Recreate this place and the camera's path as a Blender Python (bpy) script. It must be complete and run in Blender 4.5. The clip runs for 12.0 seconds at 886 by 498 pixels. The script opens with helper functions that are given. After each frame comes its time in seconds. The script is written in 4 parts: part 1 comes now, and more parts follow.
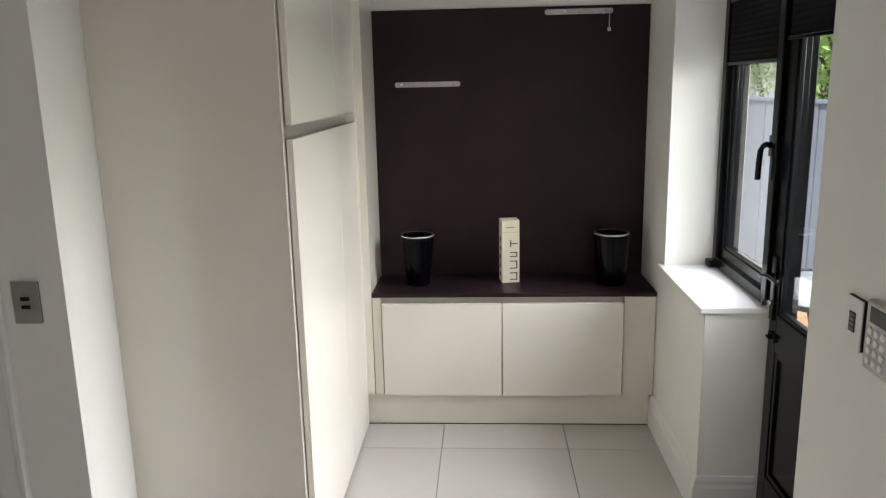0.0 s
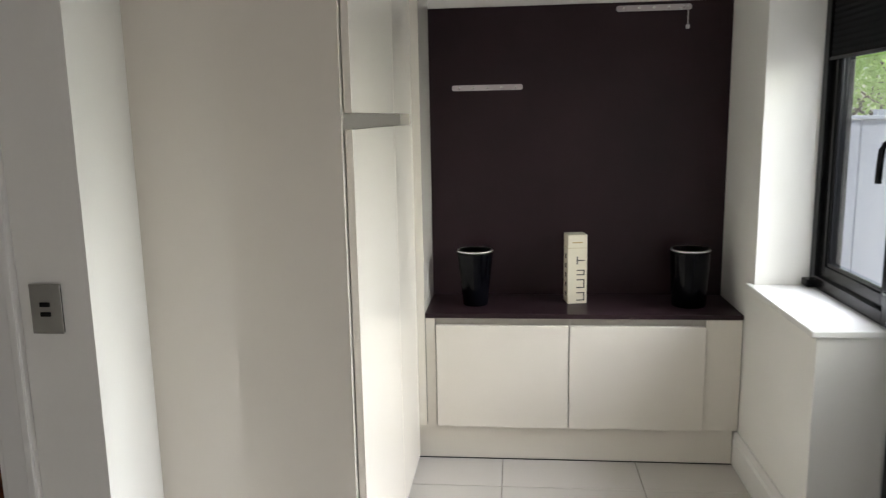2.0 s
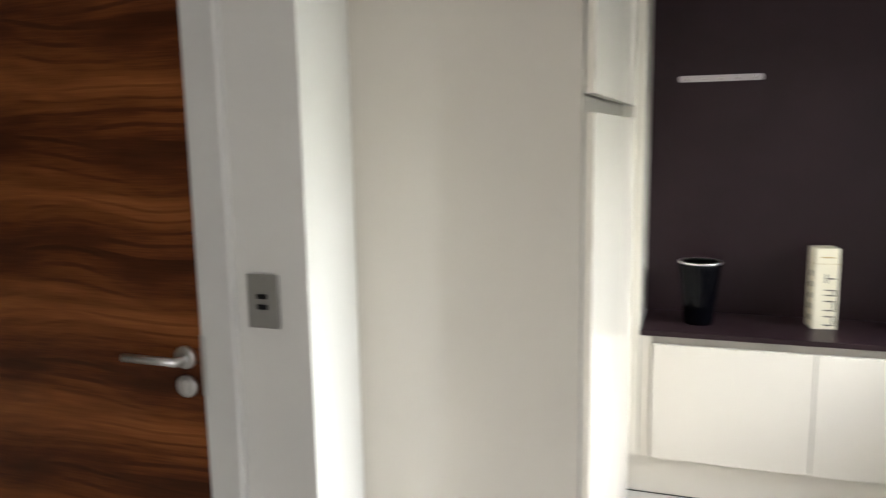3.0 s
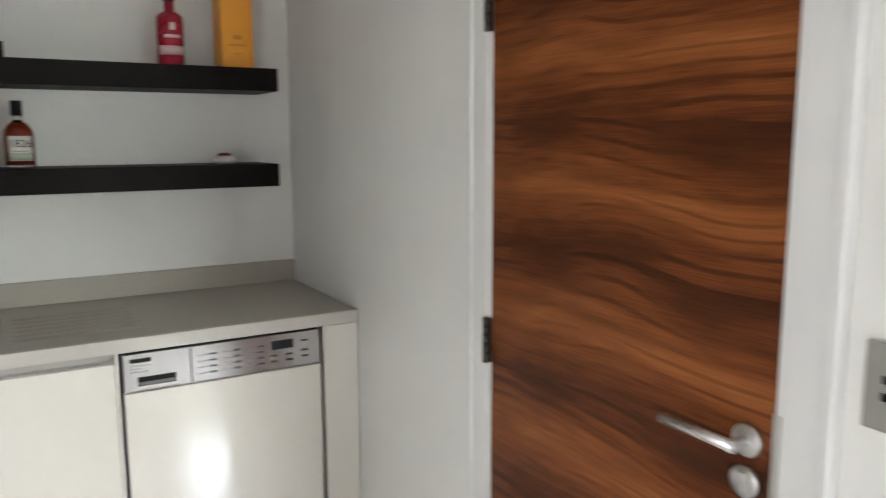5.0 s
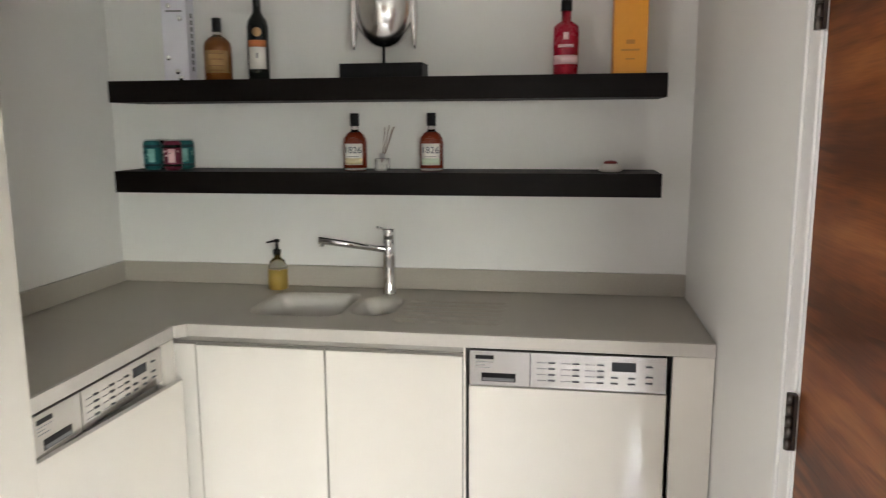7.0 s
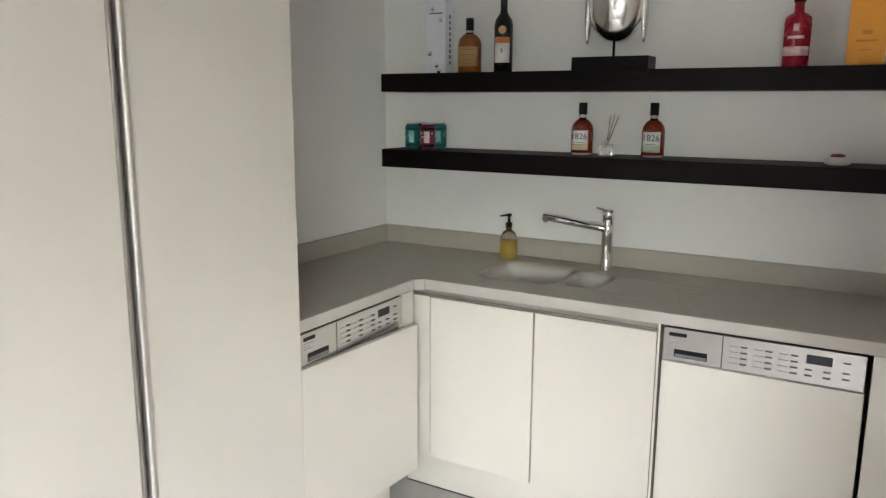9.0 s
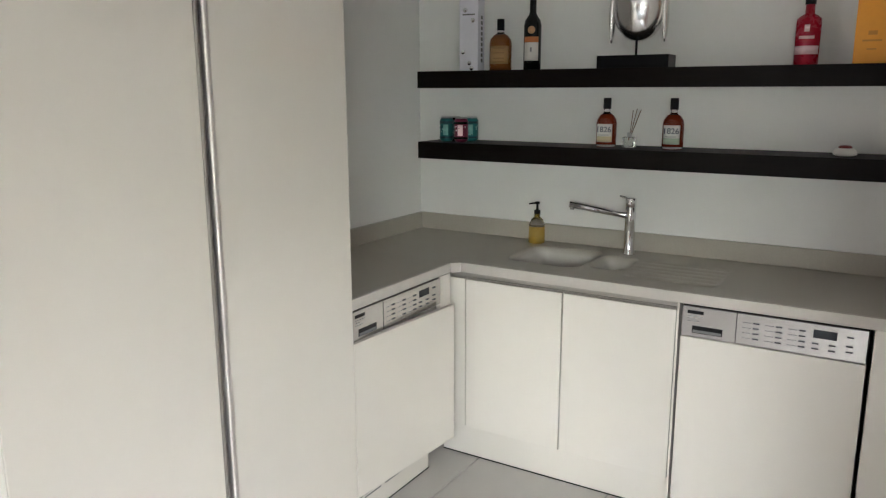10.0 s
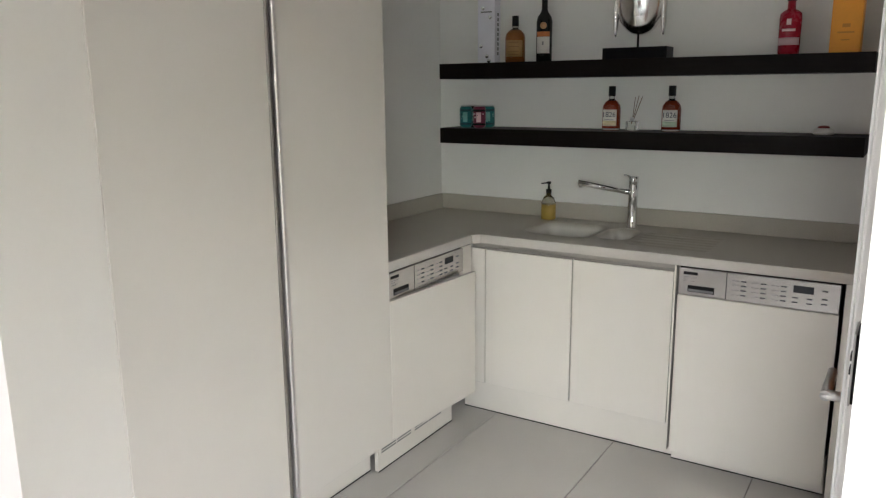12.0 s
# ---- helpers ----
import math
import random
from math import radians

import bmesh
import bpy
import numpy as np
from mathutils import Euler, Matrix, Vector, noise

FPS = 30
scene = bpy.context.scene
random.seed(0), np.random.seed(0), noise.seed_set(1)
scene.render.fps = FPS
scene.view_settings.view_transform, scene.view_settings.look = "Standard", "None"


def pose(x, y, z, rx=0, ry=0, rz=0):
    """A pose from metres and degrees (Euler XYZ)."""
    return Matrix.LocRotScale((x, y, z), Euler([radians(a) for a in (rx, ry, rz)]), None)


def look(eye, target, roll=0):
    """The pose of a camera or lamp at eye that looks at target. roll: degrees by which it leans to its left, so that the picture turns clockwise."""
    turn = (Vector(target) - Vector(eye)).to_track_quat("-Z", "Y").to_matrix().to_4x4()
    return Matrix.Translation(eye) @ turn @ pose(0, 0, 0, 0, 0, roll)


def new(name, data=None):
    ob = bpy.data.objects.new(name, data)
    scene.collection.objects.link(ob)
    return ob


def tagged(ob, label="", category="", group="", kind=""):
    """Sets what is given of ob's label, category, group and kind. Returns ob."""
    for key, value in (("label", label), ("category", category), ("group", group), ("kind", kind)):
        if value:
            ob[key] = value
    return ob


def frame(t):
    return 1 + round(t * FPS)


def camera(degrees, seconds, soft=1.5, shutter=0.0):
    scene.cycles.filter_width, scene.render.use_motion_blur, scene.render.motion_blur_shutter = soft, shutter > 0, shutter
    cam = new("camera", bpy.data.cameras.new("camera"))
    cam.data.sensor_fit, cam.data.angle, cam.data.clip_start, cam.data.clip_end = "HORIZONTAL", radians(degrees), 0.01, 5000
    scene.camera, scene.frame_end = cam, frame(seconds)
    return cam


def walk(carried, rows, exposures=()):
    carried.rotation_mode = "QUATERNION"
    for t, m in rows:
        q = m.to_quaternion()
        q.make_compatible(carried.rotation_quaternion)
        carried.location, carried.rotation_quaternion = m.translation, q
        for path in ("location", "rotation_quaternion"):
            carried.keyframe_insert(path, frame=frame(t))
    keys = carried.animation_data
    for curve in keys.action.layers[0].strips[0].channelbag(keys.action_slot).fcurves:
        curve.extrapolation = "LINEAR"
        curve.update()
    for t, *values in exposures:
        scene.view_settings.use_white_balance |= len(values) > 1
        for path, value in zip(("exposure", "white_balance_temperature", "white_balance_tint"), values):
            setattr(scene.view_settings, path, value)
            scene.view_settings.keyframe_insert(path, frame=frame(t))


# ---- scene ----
cam = camera(61.1, 12.0, soft=1.25, shutter=0.5)
PATH = [
    (0, (0.228, 0.142, 1.705), (0.115, 2.093, 1.278), -1.2),
    (0.5, (0.258, 0.186, 1.704), (0.139, 2.139, 1.29), -1.2),
    (1, (0.232, 0.224, 1.668), (0.106, 2.183, 1.282), -1.2),
    (1.5, (0.143, 0.313, 1.611), (-0.002, 2.276, 1.254), -1.1),
    (2, (0.075, 0.433, 1.575), (-0.12, 2.393, 1.229), -1.1),
    (2.5, (-0.008, 0.554, 1.538), (-0.325, 2.5, 1.204), -1.2),
    (3, (-0.135, 0.663, 1.507), (-0.774, 2.533, 1.198), -1.0),
    (3.2, (-0.193, 0.705, 1.51), (-0.951, 2.53, 1.202), -0.9),
    (4.8, (-0.445, 1.017, 1.478), (-2.067, 2.15, 1.187), -0.0),
    (5, (-0.504, 1.064, 1.477), (-2.212, 2.061, 1.182), -0.2),
    (5.5, (-0.604, 1.188, 1.486), (-2.44, 1.921, 1.183), -0.3),
    (6, (-0.612, 1.298, 1.524), (-2.551, 1.682, 1.216), -0.1),
    (6.5, (-0.571, 1.451, 1.52), (-2.547, 1.417, 1.214), -0.2),
    (7, (-0.528, 1.592, 1.552), (-2.475, 1.274, 1.224), -0.3),
    (7.5, (-0.485, 1.721, 1.580), (-2.362, 1.128, 1.229), -0.5),
    (7.7, (-0.465, 1.736, 1.572), (-2.312, 1.041, 1.228), -0.2),
    (9.3, (-0.246, 1.905, 1.600), (-1.927, 0.894, 1.201), -0.1),
    (9.5, (-0.193, 1.915, 1.615), (-1.865, 0.897, 1.204), -0.3),
    (10, (-0.07, 1.941, 1.63), (-1.735, 0.914, 1.214), -0.2),
    (10.5, (0.01, 1.989, 1.623), (-1.654, 0.959, 1.21), -0.2),
    (11, (0.102, 2.027, 1.598), (-1.568, 1.005, 1.192), -0.2),
    (11.5, (0.221, 2.063, 1.597), (-1.441, 1.027, 1.191), -0.3),
    (12, (0.293, 2.075, 1.586), (-1.364, 1.035, 1.169), -0.5),
]
walk(cam, [(t, look(eye, target, roll)) for t, eye, target, roll in PATH],
 exposures=[(0.0, 0.22, 6400, 15), (2.0, 0.25, 6400, 15), (3.0, 0.8, 6350, 14), (5.0, 1.95, 6050, 14), (5.5, 2.05, 6050, 13), (6.5, 2.05, 6400, 16),
                (7.5, 2.05, 6400, 17), (9.5, 1.88, 6150, 15), (12.0, 1.45, 6200, 16)])

# ---- world, sun, sky light ----
world = bpy.data.worlds.new("world")
scene.world = world
world.use_nodes = True
wn = world.node_tree
sky = wn.nodes.new("ShaderNodeTexSky")
sky.sky_type = "NISHITA"
sky.sun_disc = False
sky.sun_elevation = radians(52)
sky.sun_rotation = radians(250)
wn.nodes["Background"].inputs[1].default_value = 0.14
wn.links.new(sky.outputs[0], wn.nodes["Background"].inputs[0])

sun = new("sun", bpy.data.lights.new("sun", "SUN"))
sun.data.energy = 4.5
sun.data.angle = radians(0.6)
sun.data.color = (1.0, 0.95, 0.88)
sun.matrix_world = look((-6, 0.5, 9), (0, 2.5, 0))

# the open sky above the trees, in front of the glazed door
skylight = new("sky_light", bpy.data.lights.new("sky_light", "AREA"))
skylight.data.shape = "RECTANGLE"
skylight.data.size, skylight.data.size_y = 4.2, 2.2
skylight.data.energy = 395
skylight.data.color = (0.88, 0.93, 1.0)
skylight.matrix_world = look((3.25, 3.75, 3.10), (0.9, 3.2, 1.4))

# fill lamp added for the green light of the sunlit trees over the fence
tree_fill = new("tree_fill", bpy.data.lights.new("tree_fill", "AREA"))
tree_fill.data.shape = "RECTANGLE"
tree_fill.data.size, tree_fill.data.size_y = 4.0, 0.7
tree_fill.data.energy = 92
tree_fill.data.color = (0.95, 1.0, 0.84)
tree_fill.matrix_world = look((3.0, 3.1, 1.95), (0.0, 3.0, 1.75))

# fill lamp in an added side opening, unseen behind the start of the walk
hall_fill = new("hall_fill", bpy.data.lights.new("hall_fill", "AREA"))
hall_fill.data.shape = "RECTANGLE"
hall_fill.data.size, hall_fill.data.size_y = 1.35, 1.95
hall_fill.data.energy = 8.5
hall_fill.data.color = (1.0, 0.93, 0.92)
hall_fill.matrix_world = look((1.38, -0.80, 1.08), (0.0, -0.80, 1.08))

# ---- materials ----


def mat(name, color, rough=0.5, metal=0.0, var=0.06, scale=6.0, bump=0.0, bscale=80.0, coat=0.0, spec=0.5, rvar=0.08, stretch=(1, 1, 1), trans=0.0, ior=1.45):
    m = bpy.data.materials.new(name)
    m.use_nodes = True
    nt = m.node_tree
    b = nt.nodes["Principled BSDF"]
    b.inputs["Metallic"].default_value = metal
    b.inputs["Coat Weight"].default_value = coat
    b.inputs["Coat Roughness"].default_value = 0.06
    b.inputs["Transmission Weight"].default_value = trans
    b.inputs["IOR"].default_value = ior
    b.inputs["Specular IOR Level"].default_value = spec
    tc = nt.nodes.new("ShaderNodeTexCoord")
    mp = nt.nodes.new("ShaderNodeMapping")
    mp.inputs["Scale"].default_value = stretch
    nt.links.new(tc.outputs["Object"], mp.inputs[0])
    n1 = nt.nodes.new("ShaderNodeTexNoise")
    n1.inputs["Scale"].default_value = scale
    n1.inputs["Detail"].default_value = 5
    n2 = nt.nodes.new("ShaderNodeTexNoise")
    n2.inputs["Scale"].default_value = bscale
    n2.inputs["Detail"].default_value = 3
    for n in (n1, n2):
        nt.links.new(mp.outputs[0], n.inputs["Vector"])
    mixn = nt.nodes.new("ShaderNodeMath")
    mixn.operation = "MULTIPLY_ADD"
    nt.links.new(n2.outputs["Fac"], mixn.inputs[0])
    mixn.inputs[1].default_value = 0.35
    nt.links.new(n1.outputs["Fac"], mixn.inputs[2])
    ramp = nt.nodes.new("ShaderNodeMapRange")
    ramp.inputs["From Min"].default_value, ramp.inputs["From Max"].default_value = 0.35, 1.0
    ramp.inputs["To Min"].default_value, ramp.inputs["To Max"].default_value = 1 - var, 1 + var
    nt.links.new(mixn.outputs[0], ramp.inputs["Value"])
    mul = nt.nodes.new("ShaderNodeVectorMath")
    mul.operation = "SCALE"
    mul.inputs[0].default_value = color
    nt.links.new(ramp.outputs[0], mul.inputs["Scale"])
    nt.links.new(mul.outputs[0], b.inputs["Base Color"])
    rr = nt.nodes.new("ShaderNodeMapRange")
    rr.inputs["From Min"].default_value, rr.inputs["From Max"].default_value = 0.35, 1.0
    rr.inputs["To Min"].default_value, rr.inputs["To Max"].default_value = max(0.0, rough * (1 - rvar)), min(1.0, rough * (1 + rvar))
    nt.links.new(mixn.outputs[0], rr.inputs["Value"])
    nt.links.new(rr.outputs[0], b.inputs["Roughness"])
    if bump:
        bp = nt.nodes.new("ShaderNodeBump")
        bp.inputs["Strength"].default_value = bump
        bp.inputs["Distance"].default_value = 0.002
        nt.links.new(mixn.outputs[0], bp.inputs["Height"])
        nt.links.new(bp.outputs[0], b.inputs["Normal"])
    return m


def glass_mat(name, tint=(1, 1, 1), rough=0.0, ior=1.45):
    m = bpy.data.materials.new(name)
    m.use_nodes = True
    b = m.node_tree.nodes["Principled BSDF"]
    b.inputs["Base Color"].default_value = (*tint, 1)
    b.inputs["Roughness"].default_value = rough
    b.inputs["Transmission Weight"].default_value = 1.0
    b.inputs["IOR"].default_value = ior
    return m


def walnut_mat():
    """Crown-cut walnut, slip-matched: leaves of veneer laid across the door, one above another, repeat their figure."""
    m = bpy.data.materials.new("walnut_veneer")
    m.use_nodes = True
    nt = m.node_tree
    b = nt.nodes["Principled BSDF"]

    def math_node(op, x, y=None, z=None):
        n = nt.nodes.new("ShaderNodeMath")
        n.operation = op
        for k, v in enumerate((x, y, z)):
            if v is None:
                continue
            if isinstance(v, (int, float)):
                n.inputs[k].default_value = v
            else:
                nt.links.new(v, n.inputs[k])
        return n.outputs[0]

    def noise_node(vector, scale, detail, rough=0.5):
        n = nt.nodes.new("ShaderNodeTexNoise")
        n.inputs["Scale"].default_value = scale
        n.inputs["Detail"].default_value = detail
        n.inputs["Roughness"].default_value = rough
        nt.links.new(vector, n.inputs["Vector"])
        return n.outputs["Fac"]

    def vec(x, y, z):
        n = nt.nodes.new("ShaderNodeCombineXYZ")
        for k, v in enumerate((x, y, z)):
            if isinstance(v, (int, float)):
                n.inputs[k].default_value = v
            else:
                nt.links.new(v, n.inputs[k])
        return n.outputs[0]

    def span(value, a, b_, c, d, smooth=False):
        n = nt.nodes.new("ShaderNodeMapRange")
        n.interpolation_type = "SMOOTHSTEP" if smooth else "LINEAR"
        for k, v in zip(("From Min", "From Max", "To Min", "To Max"), (a, b_, c, d)):
            n.inputs[k].default_value = v
        nt.links.new(value, n.inputs["Value"])
        return n.outputs[0]

    tc = nt.nodes.new("ShaderNodeTexCoord")
    sep = nt.nodes.new("ShaderNodeSeparateXYZ")
    nt.links.new(tc.outputs["Object"], sep.inputs[0])
    x, z = sep.outputs["X"], sep.outputs["Z"]
    # slow wander of the grain, different in each leaf
    drift = noise_node(vec(math_node("MULTIPLY", x, 1.1), 0.0, math_node("MULTIPLY", z, 0.9)), 1.3, 2)
    leaf = 0.262
    zz = math_node("ADD", math_node("DIVIDE", z, leaf), math_node("MULTIPLY", drift, 0.55))
    v = math_node("FRACT", zz)
    # the figure inside one leaf: long flames around a crown
    bend = noise_node(vec(math_node("MULTIPLY", x, 1.0), 3.7, math_node("MULTIPLY", v, 0.85)), 1.4, 0.8, 0.4)
    w = math_node("ADD", v, math_node("MULTIPLY", math_node("SUBTRACT", bend, 0.5), 0.62))
    body = math_node("SUBTRACT", 1.0, math_node("ABSOLUTE", math_node("MULTIPLY", math_node("SUBTRACT", w, 0.46), 2.1)))
    # grain lines that follow the figure
    rings = math_node("SINE", math_node("MULTIPLY", w, 46.0))
    thin = span(rings, 0.45, 0.95, 0.0, 1.0)
    patch = noise_node(vec(math_node("MULTIPLY", x, 2.3), 9.1, math_node("MULTIPLY", w, 2.6)), 1.7, 2)
    thin = math_node("MULTIPLY", thin, span(patch, 0.44, 0.62, 0.0, 1.0, True))
    streak = noise_node(vec(math_node("MULTIPLY", x, 0.35), 1.0, math_node("MULTIPLY", math_node("ADD", z, math_node("MULTIPLY", bend, 0.16)), 30.0)), 1.6, 3, 0.55)
    fine = noise_node(vec(math_node("MULTIPLY", x, 7.0), 1.0, math_node("MULTIPLY", z, 240.0)), 1.8, 4)
    tone = math_node("MULTIPLY_ADD", body, 0.38, 0.19)
    tone = math_node("MULTIPLY_ADD", thin, -0.21, tone)
    tone = math_node("ADD", tone, span(streak, 0.3, 0.7, -0.08, 0.08))
    tone = math_node("ADD", tone, span(fine, 0.3, 0.7, -0.06, 0.06))
    tone = math_node("ADD", tone, span(patch, 0.35, 0.65, -0.12, 0.10))
    cr = nt.nodes.new("ShaderNodeValToRGB")
    e = cr.color_ramp.elements
    e[0].position, e[0].color = 0.0, (0.055, 0.0160, 0.0060, 1)
    e[1].position, e[1].color = 0.72, (0.340, 0.122, 0.034, 1)
    for at, colour in ((0.18, (0.092, 0.0255, 0.0088, 1)), (0.36, (0.178, 0.0520, 0.0150, 1)), (0.52, (0.250, 0.082, 0.0230, 1))):
        e.new(at).color = colour
    nt.links.new(tone, cr.inputs[0])
    nt.links.new(cr.outputs[0], b.inputs["Base Color"])
    b.inputs["Roughness"].default_value = 0.36
    b.inputs["Specular IOR Level"].default_value = 0.12
    bp = nt.nodes.new("ShaderNodeBump")
    bp.inputs["Strength"].default_value = 0.12
    bp.inputs["Distance"].default_value = 0.001
    nt.links.new(fine, bp.inputs["Height"])
    nt.links.new(bp.outputs[0], b.inputs["Normal"])
    return m


M_WALL = mat("white_wall_paint", (0.825, 0.81, 0.765), 0.5, var=0.03, scale=2.0, bump=0.05, bscale=160)
M_WARM = mat("warm_white_paint", (0.81, 0.772, 0.70), 0.35, var=0.02, scale=2.0)
M_CEIL = mat("white_ceiling_paint", (0.87, 0.86, 0.84), 0.8, var=0.03, scale=2.0)
M_TRIM = mat("white_satin_woodwork", (0.78, 0.77, 0.74), 0.32, var=0.02, scale=3.0)
M_TILE = mat("pale_porcelain_tile", (0.56, 0.53, 0.485), 0.10, var=0.03, scale=2.0, rvar=0.05)
M_GROUT = mat("grey_grout", (0.30, 0.28, 0.25), 0.9, var=0.1, scale=30)
M_GLOSS = mat("cream_gloss_lacquer", (0.815, 0.767, 0.685), 0.19, var=0.015, scale=2.0, coat=0.15, spec=0.4)
M_SATIN = mat("cream_satin_lacquer", (0.745, 0.697, 0.62), 0.07, var=0.015, scale=2.0, coat=0.5)
M_CARC = mat("cream_carcass", (0.52, 0.49, 0.44), 0.45, var=0.02, scale=3.0)
M_RAIL = mat("champagne_aluminium_profile", (0.42, 0.39, 0.35), 0.42, metal=0.5, var=0.03, scale=4.0)
M_DARK = mat("aubergine_laminate", (0.0270, 0.0150, 0.0180), 0.33, var=0.14, scale=5.0, bump=0.02, bscale=200, spec=0.16)
M_SHELF = mat("wenge_shelf_veneer", (0.0075, 0.0052, 0.0044), 0.50, var=0.3, scale=4.0, bump=0.08, bscale=60, spec=0.12, stretch=(10, 1, 10))
M_TOP = mat("grey_beige_composite", (0.425, 0.386, 0.322), 0.36, var=0.05, scale=160, bump=0.02, bscale=400)
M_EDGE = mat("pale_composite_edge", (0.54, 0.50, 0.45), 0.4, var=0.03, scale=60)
M_BOWL = mat("composite_with_pale_bowls", (0.425, 0.386, 0.322), 0.34, var=0.03, scale=160)
bn = M_BOWL.node_tree
bsep = bn.nodes.new("ShaderNodeSeparateXYZ")
bgeo = bn.nodes.new("ShaderNodeNewGeometry")
bn.links.new(bgeo.outputs["Position"], bsep.inputs[0])
bmap = bn.nodes.new("ShaderNodeMapRange")
bmap.inputs["From Min"].default_value, bmap.inputs["From Max"].default_value = 0.9155, 0.890
bn.links.new(bsep.outputs["Z"], bmap.inputs["Value"])
bmix = bn.nodes.new("ShaderNodeMix")
bmix.data_type = "RGBA"
bn.links.new(bmap.outputs[0], bmix.inputs[0])
bshade = bn.nodes["Principled BSDF"].inputs["Base Color"]
bn.links.new(bshade.links[0].from_socket, bmix.inputs[6])
bmix.inputs[7].default_value = (0.63, 0.60, 0.54, 1)
bn.links.new(bmix.outputs[2], bshade)
M_BLIND = mat("black_pleated_fabric", (0.010, 0.010, 0.011), 0.8, var=0.1, spec=0.1)
M_BRONZE = mat("dark_antique_steel", (0.10, 0.088, 0.078), 0.34, metal=1.0, var=0.1)
M_STEEL = mat("brushed_stainless_steel", (0.62, 0.61, 0.60), 0.30, metal=1.0, var=0.06, scale=4.0, stretch=(1, 1, 60))
M_STEELH = mat("brushed_steel_panel", (0.50, 0.485, 0.48), 0.19, metal=1.0, var=0.03, scale=3.0, rvar=0.04)
M_CHROME = mat("polished_chrome", (0.80, 0.80, 0.80), 0.06, metal=1.0, var=0.02)
M_BLACKF = mat("black_powder_coat", (0.004, 0.0042, 0.005), 0.22, spec=0.24, var=0.1, scale=8.0, bump=0.03, bscale=300)
M_BLACK = mat("black_plastic", (0.006, 0.006, 0.0065), 0.35, var=0.1, spec=0.25)
M_SCREEN = mat("dark_display", (0.03, 0.033, 0.038), 0.2, var=0.02, spec=0.3)
M_GLASS = glass_mat("clear_glass", (0.97, 0.99, 0.98))
M_WALNUT = walnut_mat()
M_PLATE = mat("brushed_nickel_plate", (0.42, 0.41, 0.39), 0.40, metal=0.8, var=0.05, scale=10)
M_GREY = mat("grey_marking", (0.16, 0.16, 0.16), 0.6)
M_PRINT = mat("faint_grey_print", (0.27, 0.265, 0.26), 0.5)
# steel buttons coloured dark throughout, for the shadow along their lower edge
M_BUTTON = mat("shaded_steel_button", (0.10, 0.10, 0.105), 0.3, metal=0.7)

# ---- building helpers ----


def box(bm, x0, x1, y0, y1, z0, z1, bev=0.0, seg=2):
    v = [bm.verts.new((x, y, z)) for x in (x0, x1) for y in (y0, y1) for z in (z0, z1)]
    fs = [bm.faces.new([v[i] for i in q]) for q in ((0, 1, 3, 2), (4, 6, 7, 5), (0, 4, 5, 1), (2, 3, 7, 6), (0, 2, 6, 4), (1, 5, 7, 3))]
    if bev:
        es = list({e for f in fs for e in f.edges})
        bmesh.ops.bevel(bm, geom=es, offset=bev, segments=seg, affect="EDGES", profile=0.5)
    return bm


def mk(*args, bev=0.0, seg=2):
    return box(bmesh.new(), *args, bev=bev, seg=seg)


def lathe(profile, n=32, at=(0, 0, 0), bm=None):
    """A turned body from (radius, height) pairs."""
    bm = bm or bmesh.new()
    rings = []
    for r, z in profile:
        rings.append([bm.verts.new((at[0] + r * math.cos(2 * math.pi * i / n), at[1] + r * math.sin(2 * math.pi * i / n), at[2] + z)) for i in range(n)])
    for a, b in zip(rings, rings[1:]):
        for i in range(n):
            f = bm.faces.new((a[i], a[(i + 1) % n], b[(i + 1) % n], b[i]))
            f.smooth = True
    if profile[0][0] > 1e-4:
        bm.faces.new(list(reversed(rings[0])))
    if profile[-1][0] > 1e-4:
        bm.faces.new(rings[-1])
    return bm


def rod(p, q, r, n=16, bm=None, r2=None):
    bm = bm or bmesh.new()
    p, q = Vector(p), Vector(q)
    d = q - p
    m = Matrix.Translation(p) @ d.to_track_quat("Z", "Y").to_matrix().to_4x4()
    r2 = r if r2 is None else r2
    rings = [[bm.verts.new(m @ Vector((rr * math.cos(2 * math.pi * i / n), rr * math.sin(2 * math.pi * i / n), h))) for i in range(n)] for rr, h in ((r, 0), (r2, d.length))]
    for i in range(n):
        f = bm.faces.new((rings[0][i], rings[0][(i + 1) % n], rings[1][(i + 1) % n], rings[1][i]))
        f.smooth = True
    bm.faces.new(list(reversed(rings[0])))
    bm.faces.new(rings[1])
    return bm


def tube(pts, r, n=14, bm=None):
    """A smooth round bar along a line of points."""
    bm = bm or bmesh.new()
    pts = [Vector(p) for p in pts]
    rings = []
    for i, p in enumerate(pts):
        d = (pts[min(i + 1, len(pts) - 1)] - pts[max(i - 1, 0)]).normalized()
        u = d.cross(Vector((0.31, 0.17, 0.93))).normalized()
        w = d.cross(u)
        rings.append([bm.verts.new(p + (u * math.cos(2 * math.pi * k / n) + w * math.sin(2 * math.pi * k / n)) * r) for k in range(n)])
    for a, b in zip(rings, rings[1:]):
        for k in range(n):
            bm.faces.new((a[k], a[(k + 1) % n], b[(k + 1) % n], b[k])).smooth = True
    bm.faces.new(list(reversed(rings[0])))
    bm.faces.new(rings[-1])
    return bm


def mesh_of(name, bm, material):
    bmesh.ops.recalc_face_normals(bm, faces=bm.faces)
    me = bpy.data.meshes.new(name)
    bm.to_mesh(me)
    bm.free()
    me.materials.append(material)
    return me


